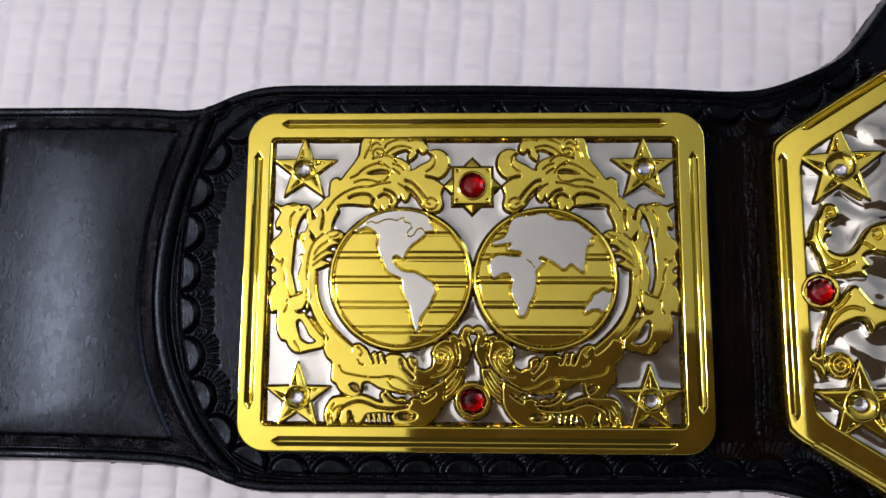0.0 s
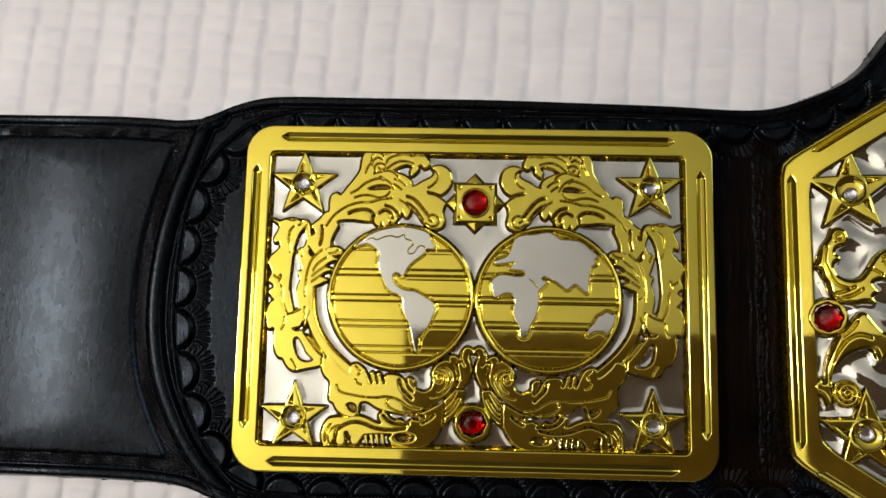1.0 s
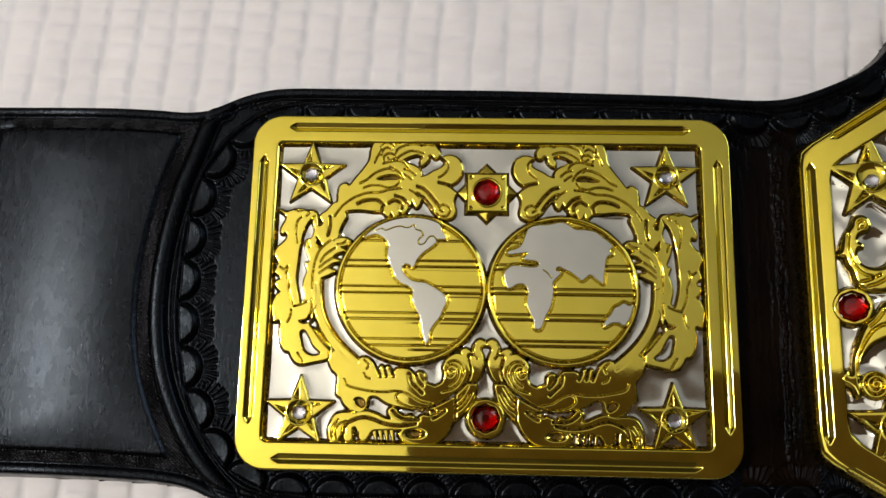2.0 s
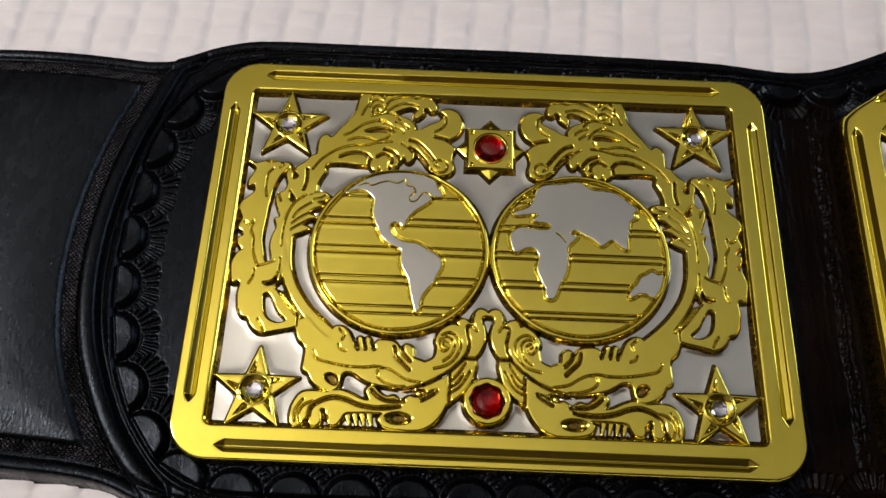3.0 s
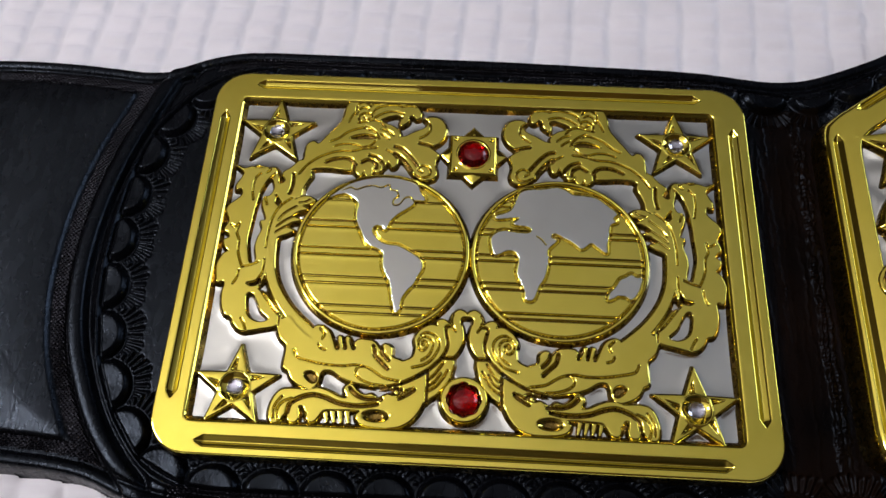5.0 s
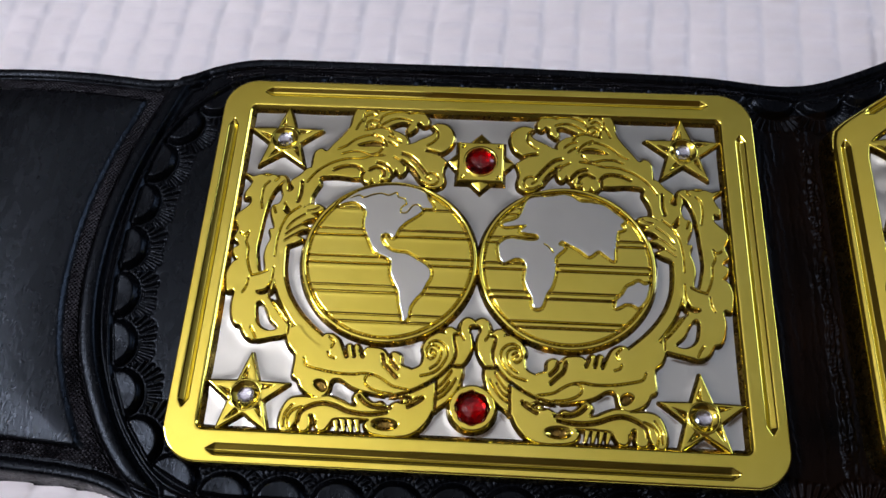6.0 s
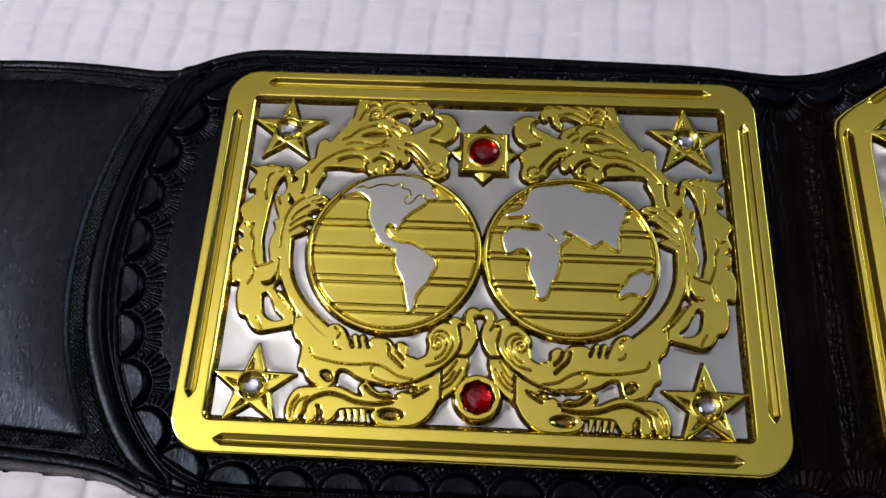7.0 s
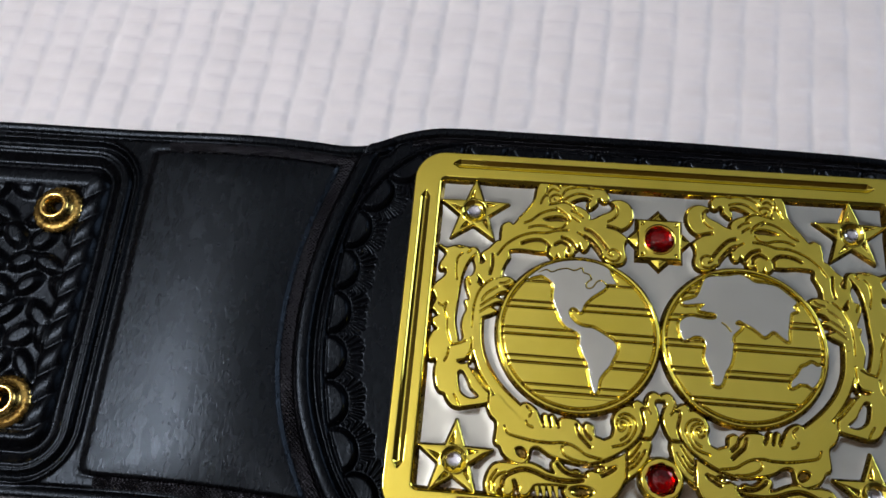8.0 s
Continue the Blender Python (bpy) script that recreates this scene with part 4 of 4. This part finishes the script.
def inset(r, outlines, z):
    """Lower a surface where another piece lies in it, and raise a thin line round it."""
    for pts in outlines:
        w = r.window(pts, 1.5)
        d = r.inside(r.X[w], r.Y[w], pts)
        r.Z[w] = np.where(d > 0.1, np.minimum(r.Z[w], z), r.Z[w]) + 0.24 * np.exp(-(((d + 0.1) / 0.15) ** 2)) - 0.4 * np.exp(-(((d + 0.45) / 0.17) ** 2))


def globe(side, lands, lines, cuts):
    r = Relief(np.arange(-1.2, 41.8, 0.13) if side > 0 else np.arange(-41.8, 1.2, 0.13), np.arange(-20.4, 22.7, 0.13), 7.6)
    rad = np.hypot(r.X - side * 20.25, r.Y - 1.15)
    r.Z = 7.6 + 1.9 * flank(20.15 - rad, 1.0)
    field = ease((19.0 - rad) / 0.3)
    for y in cuts:
        r.Z -= field * 0.4 * np.exp(-(((r.Y - y) / 0.17) ** 2))
    for y in cuts[::2]:
        r.Z += field * 0.04 * np.exp(-(((r.Y - y + 0.75) / 0.4) ** 2))
    outlines = [closed(pts) for pts in lands]
    inset(r, outlines, 9.2)
    r.Z += 0.42 * np.exp(-(((rad - 19.62) / 0.5) ** 4)) - 0.45 * np.exp(-(((rad - 18.8) / 0.2) ** 2))
    for line in lines:
        r.ridge(curve(line), 0.22, 0.75)
    return r, outlines


def plate_frame(r, out, hole, wide=0.6):
    r.Z = 5.6 + (TOP - 5.6) * np.sqrt(np.clip(1 - (1 - np.clip(out / wide, 0, 1)) ** 2, 0, 1))
    r.Z -= 2.4 * (1 - flank(-hole, 1.6))
    r.Z[out <= 0] = r.floor
    return (hole < 1.9) & (out > -0.3)


def silver_field(name, xs, ys, within, z, wave, parent, curl=None, castings=()):
    """The backing; it rises in a soft fillet towards the castings: (relief, x, y, mirrored)."""
    r = Relief(xs, ys, 5.0)
    solid = np.zeros(r.X.shape)
    for c, x, y, mirrored in castings:
        i = np.rint(((r.X - x) * (-1 if mirrored else 1) - c.xs[0]) / (c.xs[1] - c.xs[0])).astype(int)
        j = np.rint((r.Y - y - c.ys[0]) / (c.ys[1] - c.ys[0])).astype(int)
        ok = (i >= 0) & (j >= 0) & (i < len(c.xs)) & (j < len(c.ys))
        solid[ok] = np.maximum(solid[ok], c.Z[i[ok], j[ok]] > c.floor + 0.9)
    step = xs[1] - xs[0]
    k = np.arange(-9, 10)
    for width, rise in ((0.7, 0.15), (1.6, 0.07)) if castings else ():
        kernel = np.exp(-0.5 * (k * step / width) ** 2)
        kernel /= kernel.sum()
        soft = np.apply_along_axis(np.convolve, 0, np.pad(solid, 9, "edge"), kernel, "valid")
        soft = np.apply_along_axis(np.convolve, 1, soft, kernel, "valid")
        r.Z += rise * np.minimum(soft * 2, 1) - (1.2 * ease((soft - 0.78) / 0.2) if width < 1 else 0)
    r.Z += z - 5.0
    if wave:
        r.Z += wave * (np.sin(r.X * 0.42 + 1.3 * np.sin(r.Y * 0.3)) * np.cos(r.Y * 0.37 + 0.8 * np.sin(r.X * 0.25)))
    return r.mesh(name, SATIN if wave < 0.1 else SILVER, parent, "bright silver-plated backing", keep=within(r.X, r.Y), bend=curl)


STONES = {}


def side_plate():
    plate = empty("side_plate", (0, 0, 0), belt)
    tagged(plate, "rectangular gold plate with two globes over silver")
    f = Relief(np.arange(-66, 66.61, 0.2), np.arange(-47.4, 50.01, 0.2), 3.4)
    keep = plate_frame(f, rounded_box(PLATE_CX, PLATE_CY, PLATE_X, PLATE_Y, 8.5)(f.X, f.Y), rounded_box(0, 1.1, 58.1, 40.7, 1.6)(f.X, f.Y))
    bar_groove(f, (-55.3, 45.9), (55.5, 45.9))
    bar_groove(f, (-55.3, -43.7), (55.3, -43.7))
    bar_groove(f, (-61.7, 37.8), (-61.7, -35.4))
    bar_groove(f, (62.4, 37.8), (62.4, -35.6))
    f.mesh("frame", GOLD, plate, keep=keep, sides=SHADED_GOLD)
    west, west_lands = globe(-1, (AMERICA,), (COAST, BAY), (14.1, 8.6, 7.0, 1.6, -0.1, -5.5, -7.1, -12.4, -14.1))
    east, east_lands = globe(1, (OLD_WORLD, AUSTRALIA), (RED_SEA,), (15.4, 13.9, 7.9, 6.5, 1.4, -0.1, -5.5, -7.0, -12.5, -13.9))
    west.mesh("globe", GOLD, plate, sides=SHADED_GOLD)
    east.mesh("globe", GOLD, plate, sides=SHADED_GOLD)
    for pts in west_lands + east_lands:
        a, b = pts.min(0) - 0.5, pts.max(0) + 0.5
        land = Relief(np.arange(a[0], b[0], 0.2), np.arange(a[1], b[1], 0.2), 8.9)
        land.shape(pts, 9.5, 0.1, 0, 1, -0.05)
        land.mesh("continent", SILVER, plate, "flat polished silver continent")
    half, points, ring = scroll(), star(9.4), ring_seat(5.0, 3.45, 8.9, 10.3)
    rim = Relief(np.arange(-60.5, 60.6, 0.5), np.arange(-43, 45.1, 0.5), 7.6)
    rim.Z += 2.0 * (rounded_box(0, 1.1, 58.1, 40.7, 1.6)(rim.X, rim.Y) < 0)
    silver_field("backing", np.arange(-60, 60.1, 0.4), np.arange(-42, 44.1, 0.4), lambda x, y: x > -99, 8.05, 0.03, plate,
                 castings=[(half, 0, 0, False), (half, 0, 0, True), (west, 0, 0, False), (east, 0, 0, False), (rim, 0, 0, False), (ring, 0, -32.5, False)] + [(points, x, y, False) for x, y in ((-48.4, 32.4), (48.5, 32.6), (-48.5, -31.9), (48.5, -32.2))])
    half.mesh("scrollwork", GOLD, plate, "cast gold foliage and beasts", sides=SHADED_GOLD, low=8.95)
    half.mesh("scrollwork", GOLD, plate, "cast gold foliage and beasts", mirror=True, sides=SHADED_GOLD, low=8.95)
    s = placed(points.mesh("star", GOLD, plate, sides=SHADED_GOLD), -48.4, 32.4, 0, plate)
    gem = placed(brilliant("rhinestone", 1.95, 1.5, STONE, 8), -48.4, 32.4, 9.1, plate)
    foil = placed(brilliant("foil_cup", 1.9, 0.12, FOIL, 12), -48.4, 32.4, 8.92, plate)
    for x, y in ((48.5, 32.6), (-48.5, -31.9), (48.5, -32.2)):
        twin(s, x, y, 0)
        twin(gem, x, y, 9.1)
        twin(foil, x, y, 8.92)
    # upper red stone in a square setting over a second, turned square
    q = Relief(np.arange(-9.6, 9.61, 0.16), np.arange(-9.6, 9.61, 0.16), 7.6)
    square, turned = 5.25 - np.maximum(np.abs(q.X), np.abs(q.Y)), (7.9 - np.abs(q.X) - np.abs(q.Y)) * 0.707
    rad = np.hypot(q.X, q.Y)
    q.Z = np.maximum(7.6 + 2.2 * flank(square, 1.2), 7.6 + 1.5 * flank(turned, 1.0) + 0.3 * ease(turned / 1.5))
    q.Z -= 0.5 * np.exp(-(((np.abs(q.X) - 4.3) ** 2 + (np.abs(q.Y) - 4.3) ** 2) / 0.12))
    q.Z += 0.2 * np.exp(-(((rad - 3.85) / 0.25) ** 2))
    q.Z = np.where(rad < 3.6, 8.9, q.Z)
    placed(q.mesh("square_setting", GOLD, sides=SHADED_GOLD), -0.2, 27.7, 0, plate)
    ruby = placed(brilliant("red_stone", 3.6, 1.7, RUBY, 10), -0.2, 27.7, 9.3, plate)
    placed(ring.mesh("round_setting", GOLD, sides=SHADED_GOLD), 0, -32.6, 0, plate)
    low = twin(ruby, 0, -32.6, 9.2)
    low.scale = (0.95, 0.95, 1.0)
    for x, y in ((-0.2, 27.7), (0, -32.6)):
        twin(foil, x, y, 9.0).scale = (1.75, 1.75, 1.0)
    STONES.update(star=s, gem=gem, foil=foil, ruby=ruby)


side_plate()

# ---- the large plate beside it ----
MLEAF = [(97.2, 19.9), (98.1, 21.9), (100.0, 22.5), (101.7, 21.6), (102.3, 19.6), (101.6, 17.9), (100.2, 17.4), (99.0, 16.7), (98.6, 15.4), (99.8, 14.6), (99.9, 13.4), (98.6, 12.9), (98.1, 11.3), (98.9, 9.6), (100.8, 8.4), (103.0, 8.1), (105.2, 8.6), (106.8, 10.2), (108.2, 12.6), (110.0, 15.0), (112.1, 16.4), (115.1, 17.2), (118.5, 17.4), (117.9, 8.5), (114.4, 7.8), (111.1, 8.5), (108.5, 7.3), (110.0, 5.0), (108.4, 3.7), (109.1, 1.8), (106.0, 2.1), (103.5, 1.5), (100.4, 1.8), (98.6, 2.7), (96.9, 4.3), (96.2, 6.8), (95.1, 8.7), (94.5, 10.7), (93.1, 11.6), (93.7, 12.9), (94.4, 15.3), (95.5, 17.5)]
MARM = [(116.7, -6.7), (113.4, -6.7), (111.0, -6.0), (109.2, -4.4), (107.8, -2.6), (106.4, -1.0), (104.9, -0.7), (103.2, -2.3), (101.6, -4.5), (99.6, -6.0), (98.0, -7.9), (96.6, -10.7), (95.6, -13.8), (95.0, -16.9), (94.2, -19.6), (93.0, -18.7), (91.8, -19.3), (90.9, -20.6), (91.5, -22.1), (92.8, -22.7), (93.9, -23.7), (94.9, -25.7), (96.1, -25.7), (96.7, -23.7), (96.2, -21.4), (96.2, -18.7), (97.1, -16.2), (98.7, -14.1), (100.8, -12.2), (103.4, -11.0), (106.1, -10.3), (108.2, -10.9), (109.5, -13.7), (111.8, -11.9), (116.4, -10.9)]
MVEIN1 = [(98.7, 18.7), (98.6, 20.1), (99.8, 20.9), (100.8, 20.3), (100.6, 19.1), (99.6, 19.1)]
MVEIN2 = [(96.1, 16.9), (95.6, 13.7), (96.3, 11.0), (97.4, 8.4), (99.2, 6.5), (101.9, 5.6)]
MVEIN3 = [(95.7, -20.2), (95.9, -16.9), (97.0, -13.5), (98.9, -10.4), (101.3, -7.9), (104.2, -6.8), (107.2, -7.5)]
MVEIN4 = [(111.3, 14.5), (112.9, 15.0), (113.7, 13.7), (112.6, 12.3), (111.4, 13.1)]
MVEIN5 = [(98.4, 4.3), (100.9, 5.0), (103.5, 6.2)]
MVEIN6 = [(100.2, 3.1), (103.0, 4.0), (105.6, 5.6)]
MVEIN7 = [(106.5, 11.6), (108.8, 11.0), (111.0, 9.7)]
MVEIN8 = [(99.8, -7.3), (102.1, -5.4), (103.8, -3.2)]
MVEINS = (MVEIN1, MVEIN2, MVEIN3, MVEIN4, MVEIN5, MVEIN6, MVEIN7, MVEIN8)



def octagon(grow):
    """Outline of the large plate, set in by grow millimetres."""
    def sd(X, Y):
        x, y = 200 - np.abs(X - 200), np.abs(Y - 0.2)
        left = x - 83.6
        slant = (x - 83.6 + 3.5) * 0.53 - (y - 38.5) * 0.848
        flat = 96 - y
        k = 5.0
        a = np.minimum(left, slant) - k * np.clip(1 - np.abs(left - slant) / k, 0, 1) ** 2 / 6
        return np.minimum(a, flat) - grow
    return sd


def bend(co):
    """The large plate curves up from its near edge to its middle."""
    s = 116 - np.abs(co[:, 0] - 200)
    lift = (0.28 * s - 0.28 * s * s / 232) * np.clip((co[:, 2] - 5.6) / 4.0, 0, 1)
    out = co.copy()
    out[:, 0] -= np.where(co[:, 0] < 200, (co[:, 0] + 5) * lift / 228, 0)
    out[:, 1] -= (co[:, 1] + 18) * lift / 228
    out[:, 2] += lift
    return out


def bent(ob, x, y, z, parent):
    """Set a part on the bent plate, leaning with it."""
    at = bend(np.array([(x, y, z)], float))[0]
    on = bend(np.array([(x, y, 10.0)], float))[0]
    placed(ob, at[0], at[1], on[2] - 10.0 + z, parent)
    ob.rotation_euler = (0, -math.atan(0.28 - 0.28 * (x - 84) / 116), 0)
    return ob


def main_plate():
    plate = empty("main_plate", (0, 0, 0), belt)
    tagged(plate, "large angular gold plate over wavy silver")
    out, hole = octagon(0), octagon(8.6)
    xs, ys = spaced((83, 118, 0.22), (118, 318, 4)), spaced((-98, -60, 2), (-60, 66, 0.22), (66, 98, 2))
    f = Relief(xs, ys, 3.4)
    o, h = out(f.X, f.Y), hole(f.X, f.Y)
    keep = plate_frame(f, o, h, 2.0)
    bar_groove(f, (87.3, 37.2), (87.3, -37.6))
    bar_groove(f, (93.0, 43.8), (134, 69.4))
    bar_groove(f, (91.0, -43.4), (134, -69.4))
    f.mesh("frame", GOLD, plate, keep=keep, sides=SHADED_GOLD, bend=bend)
    shape = star(11.9)
    for x, y in ((103.5, 32.0), (104.8, -33.0)):
        bent(shape.mesh("star", GOLD, sides=SHADED_GOLD), x, y, 0.2, plate)
        for stone, z in ((STONES["gem"], 9.3), (STONES["foil"], 9.1)):
            c = bent(twin(stone, 0, 0, 0), x, y, z, plate)
            c.scale = (0.95, 0.95, 0.95)
    bent(ring_seat(4.9, 3.7, 8.9, 10.3).mesh("round_setting", GOLD, sides=SHADED_GOLD), 96.8, -2.4, 0, plate)
    bent(twin(STONES["ruby"], 0, 0, 0), 95.9, -2.4, 9.3, plate)
    bent(twin(STONES["foil"], 0, 0, 0), 95.9, -2.4, 9.0, plate).scale = (1.95, 1.95, 1.0)
    r = Relief(np.arange(91, 121, 0.16), np.arange(-30, 26, 0.16), 7.5)
    for pts in (MLEAF, MARM):
        r.shape(closed(pts), 9.6, 0.8, 0.5, 1.2, -0.1)
    u, v = r.X - 100.2, r.Y + 22.6
    rad, turn = np.hypot(u, v), np.arctan2(v, u)
    r.Z = np.maximum(r.Z, 7.5 + 2.3 * ease((4.0 - rad) / 0.6 + 0.4))
    coil = (rad / 1.3 + turn / (2 * math.pi)) % 1.0
    r.Z -= np.where(rad < 3.8, 0.8 * np.exp(-(((coil - 0.5) / 0.18) ** 2)), 0)
    for line in MVEINS:
        r.groove(curve(line), 0.28, 0.7)
    r.mesh("scrollwork", GOLD, plate, "cast gold foliage", sides=SHADED_GOLD, bend=bend)
    rim = Relief(np.arange(88, 120, 0.4), np.arange(-50, 60, 0.4), 7.6)
    rim.Z += 2.0 * (hole(rim.X, rim.Y) < 0)
    silver_field("backing", spaced((91, 118, 0.4), (118, 309, 6)), spaced((-88, -50, 6), (-50, 60, 0.4), (60, 88, 6)), lambda x, y: hole(x, y) > -1.5, 7.9, 0.17, plate,
                 lambda co: bend(co + (0, 0, 1.6)) - (0, 0, 1.6), [(r, 0, 0, False), (rim, 0, 0, False), (shape, 103.5, 32.0, False), (shape, 104.8, -33.0, False)])


main_plate()


def snap(x, y):
    """A press stud: knurled skirt, waist and rolled hollow post."""
    ob = bmesh.new()
    rows = []
    profile = ((6.7, 0.0), (6.9, 0.5), (6.6, 1.2), (5.6, 1.6), (4.9, 1.7), (4.4, 2.2), (4.2, 3.2), (3.9, 3.9), (3.3, 4.2), (2.7, 4.0), (2.4, 3.4), (2.2, 1.4), (2.1, -1.2), (1.0, -1.6))
    for k, (rad, z) in enumerate(profile):
        row = []
        for i in range(72):
            a = 2 * math.pi * i / 72
            f = rad + (0.16 if k in (1, 2, 3) else 0) * math.cos(24 * a)
            row.append(ob.verts.new((f * math.cos(a) * 0.001, f * math.sin(a) * 0.001, z * 0.001)))
        rows.append(row)
    for a, c in zip(rows[:-1], rows[1:]):
        for i in range(72):
            ob.faces.new((a[i], a[(i + 1) % 72], c[(i + 1) % 72], c[i]))
    ob.faces.new(rows[-1])
    return placed(part("snap_stud", ob, BRASS, None, "brass press stud with a hollow post", True), x, y, 5.2, belt)


for y in (26.2, -26.8):
    snap(-162.6, y)
